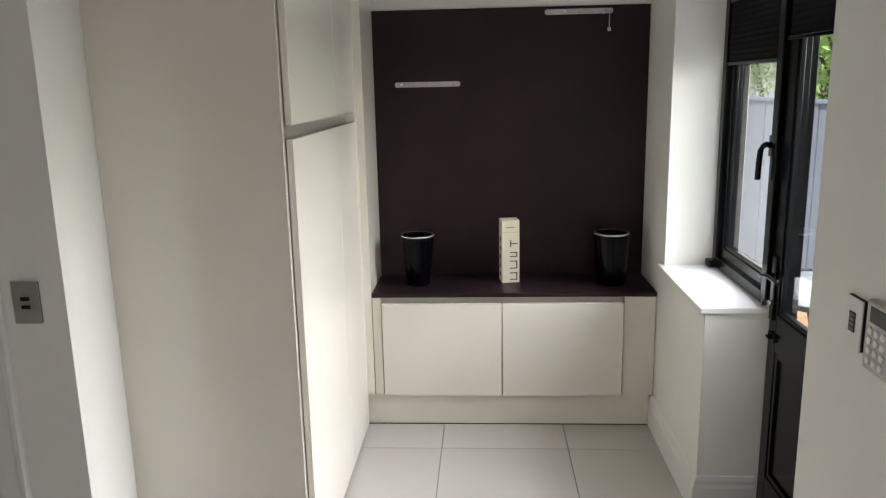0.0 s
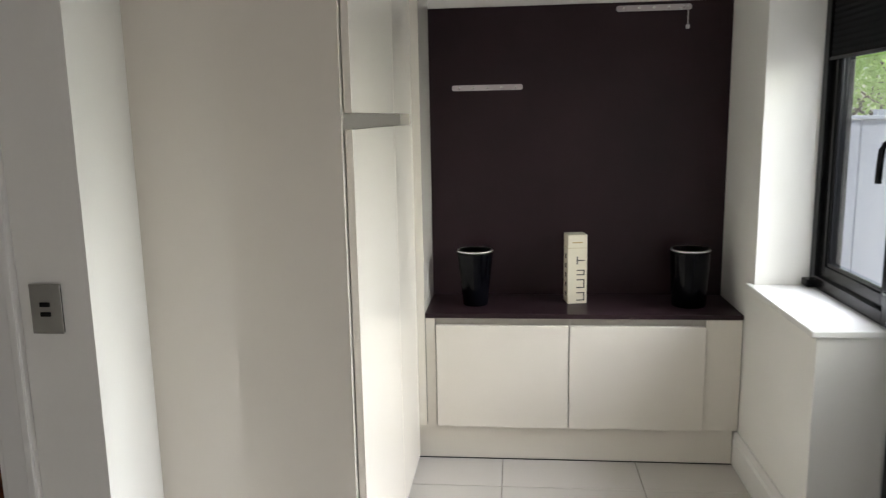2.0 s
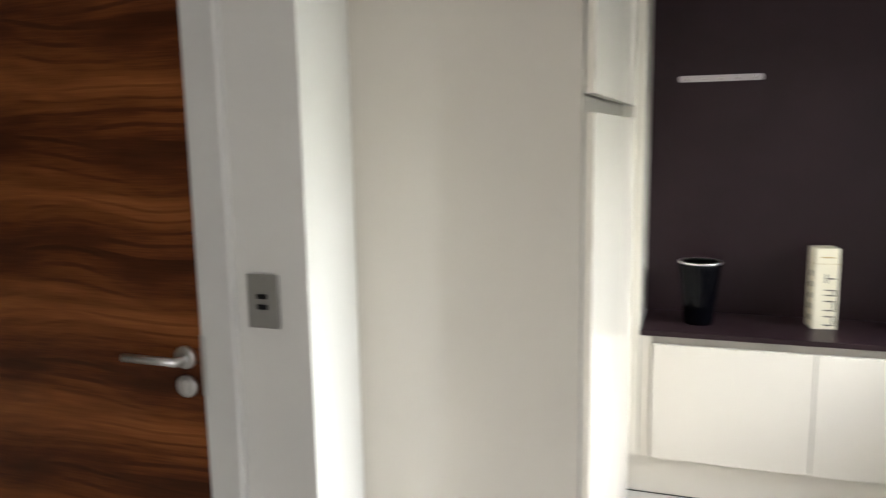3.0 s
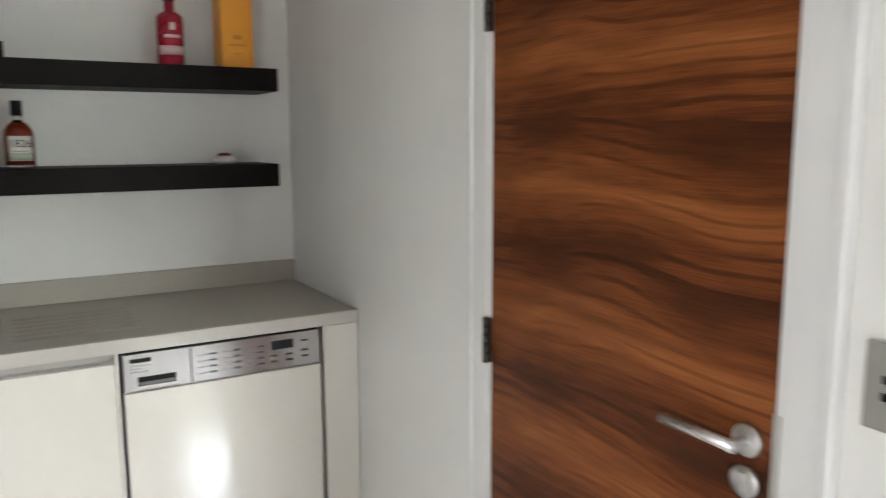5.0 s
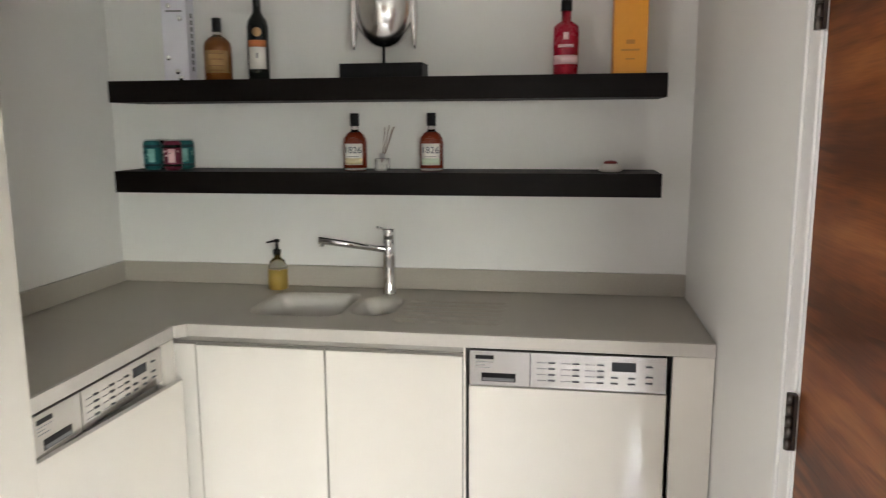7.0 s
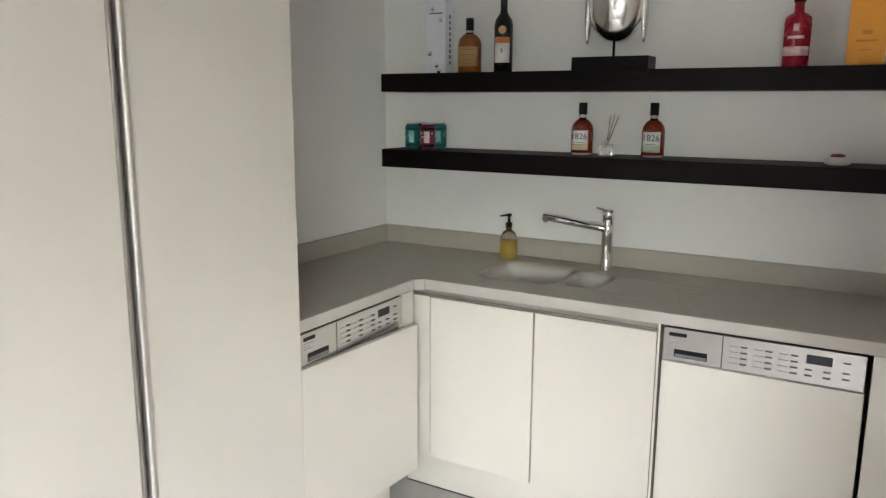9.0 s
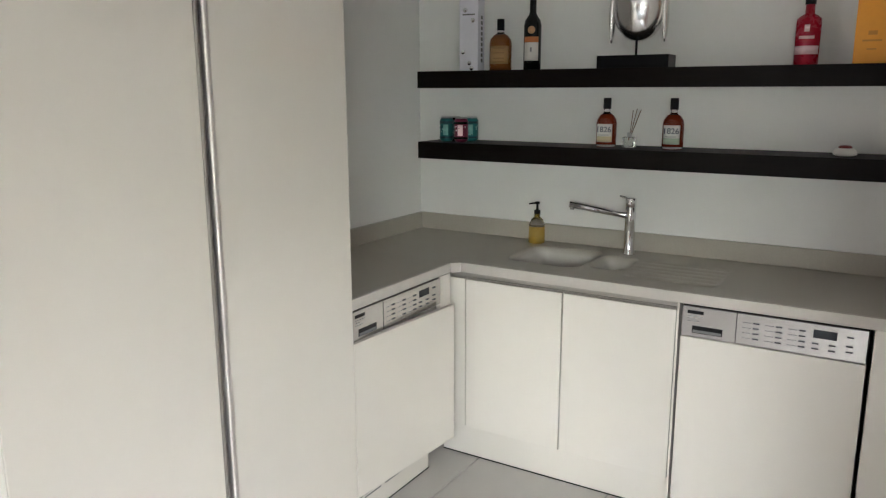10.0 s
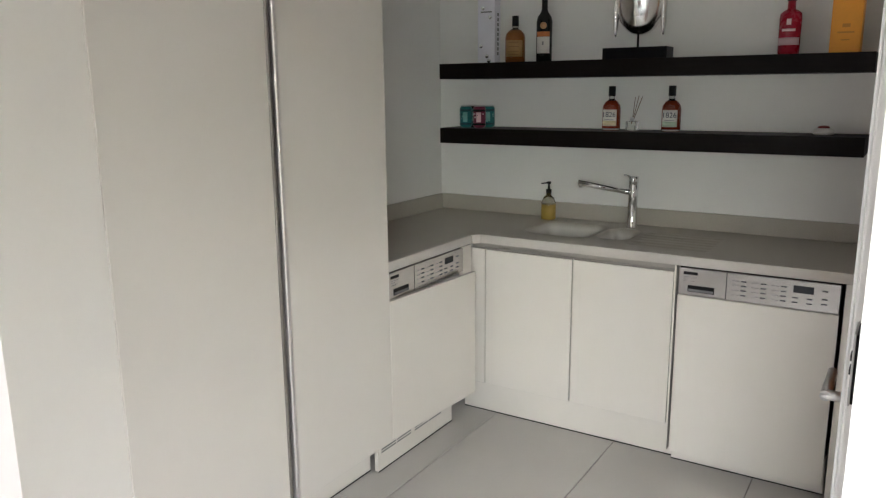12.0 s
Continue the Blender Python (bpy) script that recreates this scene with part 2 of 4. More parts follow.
def part(name, bm, material, parent=None, label=""):
    """One mesh object, in world coordinates, under its thing."""
    ob = new(name, mesh_of(name, bm, material))
    if material.name == "clear_plastic":
        ob.visible_shadow = False
    if parent is not None:
        ob.parent = parent
        origin = Vector((0, 0, 0))
        p = parent
        while p is not None:
            origin += p.location
            p = p.parent
        ob.location = -origin
    return tagged(ob, label)


def thing(name, at, label, category, group="", kind=""):
    ob = new(name)
    ob.location = at
    ob.empty_display_size = 0.05
    return tagged(ob, label, category, group, kind)


def struct(name, bm, material, label="", category="wall"):
    return tagged(part(name, bm, material), label or name.replace("_", " "), category, "", "structure")


def prism(pts, z0, z1):
    """An upright body over a plan outline."""
    bm = bmesh.new()
    lo = [bm.verts.new((x, y, z0)) for x, y in pts]
    hi = [bm.verts.new((x, y, z1)) for x, y in pts]
    bm.faces.new(list(reversed(lo)))
    bm.faces.new(hi)
    for i in range(len(pts)):
        j = (i + 1) % len(pts)
        bm.faces.new((lo[i], lo[j], hi[j], hi[i]))
    return bm


# ---- structure ----
H = 2.42
XW = 1.06          # inner face of the outer wall
YD = 2.035         # face of the wall that holds the walnut door
XS = -3.34         # wall behind the sink

struct("floor", mk(-3.5, 1.42, -1.75, 4.25, -0.12, -0.008), M_GROUT, "grouted bed under pale porcelain floor tiles", "floor")
struct("ceiling", mk(-3.5, 1.42, -1.75, 4.25, H, H + 0.2), M_CEIL, "plain white painted ceiling", "ceiling")
struct("wall_sink", mk(XS - 0.15, XS, -0.36, YD + 0.1, 0, H), M_WALL, "white painted wall behind the sink worktop")
struct("wall_alcove", mk(XS, -0.829, -0.36, -0.21, 0, H), M_WALL, "white painted wall beside the worktop")
struct("wall_hall", mk(-0.829, -0.545, -1.6, 0.368, 0, H), M_WARM, "warm white painted wall beside the tall cabinets")
struct("wall_back", mk(-0.829, XW, -1.75, -1.6, 0, H), M_WALL, "white painted wall at the end of the hall")
# door wall: a stretch on either side of the walnut door and one above
DX0, DX1, DZ = -1.925, -1.172, 2.03
struct("wall_door_1", mk(XS, DX0 - 0.03, YD, YD + 0.10, 0, H), M_WALL, "white painted wall beside the walnut door")
struct("wall_door_2", prism([(DX1 + 0.03, YD), (-0.905, YD), (-1.028, 2.60), (DX1 + 0.03, 2.60)], 0, H), M_WALL, "white painted wall end with a light switch")
struct("wall_door_3", mk(DX0 - 0.03, DX1 + 0.03, YD, YD + 0.10, DZ + 0.03, H), M_WALL, "white painted wall above the walnut door")
struct("wall_behind_door", mk(XS, DX1 + 0.03, YD + 0.6, YD + 0.7, 0, H), M_WALL, "plain wall of the room beyond the door")
struct("wall_bench", mk(-1.15, 1.42, 4.10, 4.25, 0, H), M_WALL, "white painted wall behind the bench")
struct("wall_panel", mk(-0.36, XW - 0.002, 4.086, 4.10, 0.70, 2.078, bev=0.001), M_DARK, "dark aubergine laminate panel above the bench", "wall panel")
# outer wall with the door and window opening
struct("wall_outer_1", mk(XW, 1.40, -0.10, 2.045, 0, H), M_WALL, "white painted wall with a keypad")
# stretches around an unseen opening, added so the fill lamp reaches the door wall
struct("wall_outer_5", mk(XW, 1.40, -1.75, -1.50, 0, H), M_WALL, "unseen white painted wall end beside the added side opening")
struct("wall_outer_6", mk(XW, 1.40, -1.50, -0.10, 2.08, H), M_WALL, "unseen white painted wall above the added side opening")
struct("wall_outer_2", mk(XW, 1.40, 3.59, 4.10, 0, H), M_WALL, "white painted wall beside the window")
struct("wall_outer_3", mk(XW, 1.40, 2.925, 3.59, 0, 0.842), M_WALL, "white painted wall under the window sill")
struct("wall_outer_4", mk(XW, 1.40, 2.045, 3.59, 2.10, H), M_WALL, "white painted wall above door and window")


def skirting(name, p, q, inward):
    """A moulded skirting board along a wall from p to q, its depth towards inward."""
    p, q, w = Vector((*p, 0)), Vector((*q, 0)), Vector((*inward, 0))
    prof = [(0, 0), (0.018, 0), (0.018, 0.115), (0.012, 0.128), (0.012, 0.142), (0.006, 0.160), (0, 0.162)]
    bm = bmesh.new()
    ends = [[bm.verts.new(o + w * d + Vector((0, 0, z))) for d, z in prof] for o in (p, q)]
    for i in range(len(prof)):
        j = (i + 1) % len(prof)
        bm.faces.new((ends[0][i], ends[0][j], ends[1][j], ends[1][i]))
    bm.faces.new(ends[0])
    bm.faces.new(list(reversed(ends[1])))
    return struct(name, bm, M_TRIM, "white moulded skirting board", "baseboard")


skirting("baseboard_1", (XW, 2.925 - 0.018), (XW, 3.73), (-1, 0))
skirting("baseboard_2", (XW, 2.925), (1.285, 2.925), (0, -1))
skirting("baseboard_3", (XW, -0.10), (XW, 2.045), (-1, 0))
skirting("baseboard_4", (-1.09, YD), (-0.905, YD), (0, -1))
skirting("baseboard_5", (-2.70, YD), (-2.02, YD), (0, -1))
skirting("baseboard_6", (-0.905, YD), (-1.0005, 2.47), (0.977, 0.212))

# sill with a nosing and horns
bm = mk(XW - 0.028, 1.30, 2.895, 3.588, 0.842, 0.866, bev=0.005)
box(bm, XW - 0.028, XW - 0.003, 3.585, 3.622, 0.842, 0.866, bev=0.004)
struct("window_sill", bm, M_TRIM, "white painted deep window sill", "window sill")


def cavity_door():
    """The closed walnut door in its white frame."""
    d = tagged(thing("door_1", ((DX0 + DX1) / 2, YD, 0), "closed walnut veneer flush door in a white frame", "door"), kind="structure")
    part("leaf", mk(DX0 + 0.003, DX1 - 0.003, YD - 0.012, YD + 0.032, 0.006, DZ - 0.003, bev=0.0015), M_WALNUT, d, "walnut veneer leaf with horizontal grain")
    for x0, x1 in ((DX0 - 0.032, DX0), (DX1, DX1 + 0.032)):
        part("lining", mk(x0, x1, YD - 0.014, YD + 0.10, 0, DZ + 0.03, bev=0.002), M_TRIM, d)
    part("lining", mk(DX0, DX1, YD - 0.014, YD + 0.10, DZ, DZ + 0.03, bev=0.002), M_TRIM, d)
    for s, x in ((-1, DX0 - 0.012), (1, DX1 + 0.012)):
        b = bmesh.new()
        a = sorted((x, x + s * 0.082))
        box(b, a[0], a[1], YD - 0.018, YD - 0.0005, 0, DZ + 0.094, bev=0.004)
        a = sorted((x + s * 0.060, x + s * 0.080))
        box(b, a[0], a[1], YD - 0.024, YD - 0.017, 0, DZ + 0.090, bev=0.003)
        part("architrave", b, M_TRIM, d)
    part("architrave", mk(DX0 - 0.012, DX1 + 0.012, YD - 0.018, YD - 0.0005, DZ + 0.012, DZ + 0.094, bev=0.004), M_TRIM, d)
    for z in (0.25, 1.008, 1.76):
        hb = bmesh.new()
        for k in range(5):
            rod((DX0 - 0.001, YD - 0.026, z - 0.054 + k * 0.0218), (DX0 - 0.001, YD - 0.026, z - 0.054 + k * 0.0218 + 0.0208), 0.0078, 14, hb)
        box(hb, DX0 - 0.009, DX0 + 0.008, YD - 0.022, YD - 0.016, z - 0.053, z + 0.053)
        part("hinge", hb, M_BRONZE, d, "dark steel knuckle hinge")
    lx = DX1 - 0.044
    hb = lathe([(0.0, 0), (0.0262, 0), (0.0262, 0.007), (0.024, 0.010), (0.0, 0.010)], 32)
    bmesh.ops.transform(hb, matrix=pose(lx, YD - 0.012, 1.015, 90), verts=hb.verts)
    rod((lx, YD - 0.018, 1.015), (lx, YD - 0.062, 1.015), 0.0098, 20, hb)
    rod((lx + 0.0095, YD - 0.056, 1.015), (lx - 0.135, YD - 0.056, 1.015), 0.0098, 20, hb)
    part("handle", hb, M_STEEL, d, "satin steel round-bar lever handle")
    hb = lathe([(0.0, 0), (0.0262, 0), (0.0262, 0.007), (0.024, 0.010), (0.0, 0.010)], 32)
    box(hb, -0.003, 0.003, -0.016, 0.016, 0.010, 0.014, bev=0.001)
    bmesh.ops.transform(hb, matrix=pose(lx, YD - 0.012, 0.948, 90), verts=hb.verts)
    part("thumb_turn", hb, M_STEEL, d, "satin steel round lock rose")
    part("strike_plate", mk(DX1 - 0.001, DX1 + 0.010, YD - 0.0165, YD - 0.013, 0.93, 1.07), M_STEEL, d)
    return d


cavity_door()


def light_switch():
    s = thing("light_switch", (-1.010, YD, 1.155), "brushed nickel wall switch plate with two rockers", "switch")
    part("back_box", mk(-1.046, -0.974, YD - 0.0065, YD, 1.097, 1.211, bev=0.001), M_BLACK, s, "dark edge behind the plate")
    part("plate", mk(-1.048, -0.972, YD - 0.010, YD - 0.0065, 1.095, 1.213, bev=0.0012), M_PLATE, s)
    for z in (1.165, 1.142):
        part("rocker", mk(-1.024, -0.999, YD - 0.0135, YD - 0.009, z - 0.0055, z + 0.0055, bev=0.0015), M_BLACK, s, "small black rocker")
    return s


light_switch()

# ---- black glazed door and window ----
XF0, XF1 = 1.288, 1.352


def frame_bars(bm, y0, y1, z0, z1, w, x0, x1, bottom=True, wb=None):
    box(bm, x0, x1, y0, y0 + w, z0, z1, bev=0.003)
    box(bm, x0, x1, y1 - w, y1, z0, z1, bev=0.003)
    box(bm, x0, x1, y0 + w, y1 - w, z1 - w, z1, bev=0.003)
    if bottom:
        box(bm, x0, x1, y0 + w, y1 - w, z0, z0 + (wb or w), bev=0.003)
    return bm


def pleated_blind(parent, y0, y1, z0, z1, x):
    bm = bmesh.new()
    n = int((z1 - z0) / 0.011)
    rows = []
    for i in range(n + 1):
        xx = x + (0.0014 if i % 2 else -0.0014)
        z = z1 - (z1 - z0) * i / n
        rows.append((bm.verts.new((xx, y0, z)), bm.verts.new((xx, y1, z))))
    for a, b in zip(rows, rows[1:]):
        bm.faces.new((a[0], a[1], b[1], b[0]))
    bl = part("blind", bm, M_BLIND, parent, "black pleated blind drawn part way down")
    part("bottom_rail", mk(x - 0.008, x + 0.006, y0, y1, z0 - 0.014, z0, bev=0.003), M_BLACKF, bl)
    part("head_rail", mk(x - 0.008, x + 0.006, y0, y1, z1, z1 + 0.02, bev=0.003), M_BLACKF, bl)


def glazed_door():
    y0, y1, z0, z1 = 2.050, 2.885, 0.01, 2.095
    d = tagged(thing("door_2", (XF0, 2.46, 0), "black half-glazed garden door with a lever handle", "door"), kind="structure")
    bm = frame_bars(bmesh.new(), y0, y1 + 0.03, z0, z1, 0.052, XF0 + 0.012, XF1 + 0.03, bottom=False)
    box(bm, XF0, XF1 + 0.03, y0, y1 + 0.03, -0.005, 0.03, bev=0.003)
    part("frame", bm, M_BLACKF, d)
    a0, a1, w = y0 + 0.055, y1 + 0.012, 0.07
    bm = frame_bars(bmesh.new(), a0, a1, 0.035, z1 - 0.055, w, XF0, XF0 + 0.056, wb=0.18)
    box(bm, XF0, XF0 + 0.056, a0 + w, a1 - w, 0.72, 0.86, bev=0.003)
    leaf = part("leaf", bm, M_BLACKF, d, "black powder coated door leaf")
    part("lower_panel", mk(XF0 + 0.014, XF0 + 0.044, a0 + w, a1 - w, 0.215, 0.72), M_BLACKF, leaf)
    bm = frame_bars(bmesh.new(), a0 + w, a1 - w, 0.215, 0.72, 0.022, XF0 + 0.004, XF0 + 0.016)
    part("moulding", bm, M_BLACKF, leaf)
    bm = frame_bars(bmesh.new(), a0 + w, a1 - w, 0.86, z1 - 0.055 - w, 0.018, XF0 + 0.006, XF0 + 0.024)
    part("glazing_bead", bm, M_BLACKF, leaf)
    pane = part("pane", mk(XF0 + 0.026, XF0 + 0.034, a0 + w, a1 - w, 0.86, z1 - 0.055 - w), M_GLASS, leaf, "clear glass pane")
    pane.visible_shadow = False
    # long backplate with a curved lever
    hy = a1 - 0.030
    part("backplate", mk(XF0 - 0.010, XF0 + 0.001, hy - 0.016, hy + 0.016, 0.83, 1.07, bev=0.004), M_BLACKF, leaf)
    bm = rod((XF0 - 0.008, hy, 1.0), (XF0 - 0.055, hy, 1.0), 0.009)
    tube([(XF0 - 0.055 + 0.012 * (k / 10) ** 2, hy - 0.135 * k / 10, 1.0 + 0.012 * math.sin(3 * k / 10)) for k in range(11)], 0.0085, 14, bm)
    part("lever", bm, M_BLACKF, leaf, "black lever")
    bm = rod((XF0 - 0.004, hy, 0.895), (XF0 - 0.022, hy, 0.895), 0.010)
    box(bm, XF0 - 0.044, XF0 - 0.018, hy - 0.0015, hy + 0.0015, 0.885, 0.905)
    part("key", bm, M_CHROME, leaf, "key standing in the lock")
    bm = mk(XF0 - 0.010, XF0, hy - 0.05, hy + 0.01, 0.755, 0.785, bev=0.003)
    box(bm, XF0 - 0.024, XF0 - 0.008, hy - 0.035, hy - 0.005, 0.765, 0.776, bev=0.003)
    part("bolt", bm, M_BLACKF, leaf, "black sliding bolt")
    pleated_blind(leaf, a0 + 0.02, a1 - 0.02, 1.845, z1 - 0.09, XF0 - 0.007)
    return d


def casement_window():
    y0, y1, z0, z1 = 2.918, 3.588, 0.868, 2.098
    w = tagged(thing("window_1", (XF0, 3.25, z0), "black casement window with a half-drawn blind", "window"), kind="structure")
    part("window_frame", frame_bars(bmesh.new(), y0, y1, z0, z1, 0.048, XF0 - 0.014, XF1 + 0.03), M_BLACKF, w)
    a0, a1, b0, b1 = y0 + 0.05, y1 - 0.05, z0 + 0.045, z1 - 0.05
    sash = part("sash", frame_bars(bmesh.new(), a0, a1, b0, b1, 0.050, XF0 + 0.004, XF0 + 0.05), M_BLACKF, w)
    part("glazing_bead", frame_bars(bmesh.new(), a0 + 0.049, a1 - 0.049, b0 + 0.049, b1 - 0.049, 0.016, XF0 + 0.010, XF0 + 0.024), M_BLACKF, sash)
    pane = part("pane", mk(XF0 + 0.026, XF0 + 0.034, a0 + 0.045, a1 - 0.045, b0 + 0.045, b1 - 0.045), M_GLASS, sash, "clear glass pane")
    pane.visible_shadow = False
    hy = a0 + 0.03
    bm = mk(XF0 - 0.006, XF0 + 0.005, hy - 0.014, hy + 0.014, 1.42, 1.50, bev=0.004)
    tube([(XF0 - 0.004, hy, 1.462), (XF0 - 0.018, hy, 1.466), (XF0 - 0.030, hy, 1.460), (XF0 - 0.038, hy, 1.444), (XF0 - 0.041, hy, 1.410), (XF0 - 0.043, hy, 1.335)], 0.0110, 14, bm)
    part("handle", bm, M_BLACKF, sash, "black casement handle")
    bm = mk(XF0 - 0.05, XF0, y1 - 0.075, y1 - 0.012, z0 + 0.002, z0 + 0.034, bev=0.006)
    part("stay", bm, M_BLACKF, w, "black stay block at the frame foot")
    pleated_blind(sash, a0 + 0.002, a1 - 0.002, 1.775, b1 - 0.03, XF0 - 0.004)
    return w


glazed_door()
casement_window()


def keypads():
    s = thing("wall_controller", (XW, 1.792, 1.10), "white wall controller with a small dark button pad", "controller")
    part("back_box", mk(XW - 0.009, XW, 1.756, 1.829, 1.109, 1.225, bev=0.001), M_BLACK, s, "dark edge behind the plate")
    part("face", mk(XW - 0.013, XW - 0.009, 1.757, 1.830, 1.108, 1.224, bev=0.0012), M_TRIM, s, "white front plate")
    p = part("button_pad", mk(XW - 0.0142, XW - 0.0126, 1.783, 1.811, 1.146, 1.192), M_BLACK, s)
    for i in range(4):
        part("button", mk(XW - 0.0156, XW - 0.0138, 1.786, 1.808, 1.149 + i * 0.0108, 1.156 + i * 0.0108, bev=0.001), M_GREY, p)
    a = thing("alarm_keypad", (XW, 1.655, 1.09), "silver alarm keypad with a small display and round keys", "keypad")
    part("body", mk(XW - 0.024, XW, 1.590, 1.720, 1.093, 1.246, bev=0.006), M_PLATE, a)
    part("display", mk(XW - 0.026, XW - 0.023, 1.610, 1.700, 1.200, 1.234, bev=0.001), M_SCREEN, a)
    for i in range(4):
        for j in range(3):
            kb = lathe([(0.0085, 0), (0.0085, 0.003), (0.007, 0.0045)], 16)
            bmesh.ops.transform(kb, matrix=pose(XW - 0.0235, 1.693 - j * 0.026, 1.182 - i * 0.022, 0, -90), verts=kb.verts)
            part("key", kb, M_TRIM, a)


keypads()

# ---- bench unit under the dark panel ----


def bench():
    w = thing("bench_worktop", (0.35, 3.9, 0.68), "dark aubergine laminate worktop of the bench", "worktop")
    part("slab", mk(-0.338, XW - 0.003, 3.7002, 4.086, 0.682, 0.702, bev=0.001), M_DARK, w)
    part("front_edge", mk(-0.338, XW - 0.003, 3.698, 3.700, 0.682, 0.7022, bev=0.0008), M_DARK, w)
    c = thing("bench_cabinet", (0.30, 3.9, 0), "low cream cabinet with two handleless doors", "cabinet")
    part("body", mk(-0.336, XW - 0.004, 3.735, 4.084, 0.165, 0.679), M_CARC, c)
    part("filler", mk(-0.336, -0.294, 3.705, 3.733, 0.167, 0.679, bev=0.001), M_SATIN, c)
    part("filler", mk(0.903, XW - 0.004, 3.705, 3.733, 0.167, 0.679, bev=0.001), M_SATIN, c)
    part("door", mk(-0.289, 0.304, 3.690, 3.712, 0.169, 0.650, bev=0.0018), M_SATIN, c, "plain cream door")
    part("door", mk(0.309, 0.899, 3.690, 3.712, 0.169, 0.650, bev=0.0018), M_SATIN, c, "plain cream door")
    bm = mk(-0.292, 0.902, 3.722, 3.733, 0.640, 0.679)
    box(bm, -0.292, 0.902, 3.702, 3.722, 0.676, 0.680)
    part("handle_rail", bm, M_RAIL, c, "recessed metal grip rail")
    part("plinth", mk(-0.382, XW - 0.02, 3.722, 3.734, 0.004, 0.164, bev=0.001), M_SATIN, c)
    part("plinth_seal", mk(-0.382, XW - 0.02, 3.720, 3.7215, 0.0, 0.0045), M_BLACK, c)


bench()


def tall_cabinets():
    """Handleless tall units beside the bench, their gloss fronts along the alcove."""
    xf, y0, y1 = -0.374, 2.483, 3.70
    p = thing("tall_side_panel", (-0.70, 2.47, 0), "tall cream satin board beside the gloss cabinets", "panel")
    part("board", mk(-1.015, xf - 0.0275, 2.470, 2.489, 0.0, 2.20, bev=0.001), M_SATIN, p)
    part("edge_band", mk(xf - 0.0273, xf - 0.0255, 2.4698, 2.489, 0.0, 2.20), M_SATIN, p, "thin matching edge band")
    ym = 3.215
    for a, b in ((y0 + 0.008, ym), (ym, y1)):
        c = thing("tall_cabinet", (-0.70, (a + b) / 2, 0), "tall cream high-gloss cabinet with a recessed grip", "cabinet", "gloss tall cabinets")
        lo_top, up_bot = 1.546, 1.591
        bm = mk(-0.98, xf - 0.026, a, b, 0.15, lo_top - 0.02)
        box(bm, -0.98, xf - 0.026, a, b, up_bot + 0.02, 2.20)
        part("body", bm, M_CARC, c)
        if a < 3:
            part("door", mk(xf - 0.022, xf, a + 0.0015, b - 0.0015, 0.02, lo_top, bev=0.0015), M_GLOSS, c)
            part("upper_door", mk(xf - 0.022, xf, a + 0.0015, b - 0.0015, up_bot, 2.195, bev=0.0015), M_GLOSS, c)
        else:
            part("door", mk(xf - 0.022, xf, a + 0.0015, 3.66, 0.02, lo_top, bev=0.0015), M_GLOSS, c)
            part("upper_door", mk(xf - 0.022, xf, a + 0.0015, 3.66, up_bot, 2.195, bev=0.0015), M_GLOSS, c)
            part("filler", mk(xf - 0.022, xf, 3.663, b, 0.02, 2.195, bev=0.0015), M_GLOSS, c)
            part("grip_end", mk(xf - 0.04, xf - 0.001, 3.63, 3.662, lo_top + 0.001, up_bot - 0.001), M_SATIN, c, "cream end cap of the grip rail")
        part("handle_rail", mk(xf - 0.05, xf - 0.04, a, min(b, 3.66), lo_top - 0.02, up_bot + 0.02), M_RAIL, c, "recessed metal grip rail")
    struct("bulkhead", mk(-0.985, xf - 0.004, 2.483, 4.10, 2.205, H), M_WALL, "white painted bulkhead above the tall cabinets")
    f = thing("corner_filler", (-0.36, 3.9, 0), "cream filler panel beside the bench", "panel")
    part("board", mk(xf - 0.02, -0.3395, 3.7035, 4.085, 0.168, 2.20, bev=0.001), M_GLOSS, f)
    part("edge_band", mk(xf - 0.02, -0.3396, 3.7015, 3.7033, 0.168, 2.20), M_GLOSS, f, "thin matching edge band")


tall_cabinets()

# ---- sink run ----
XR, YR = -2.72, 0.36


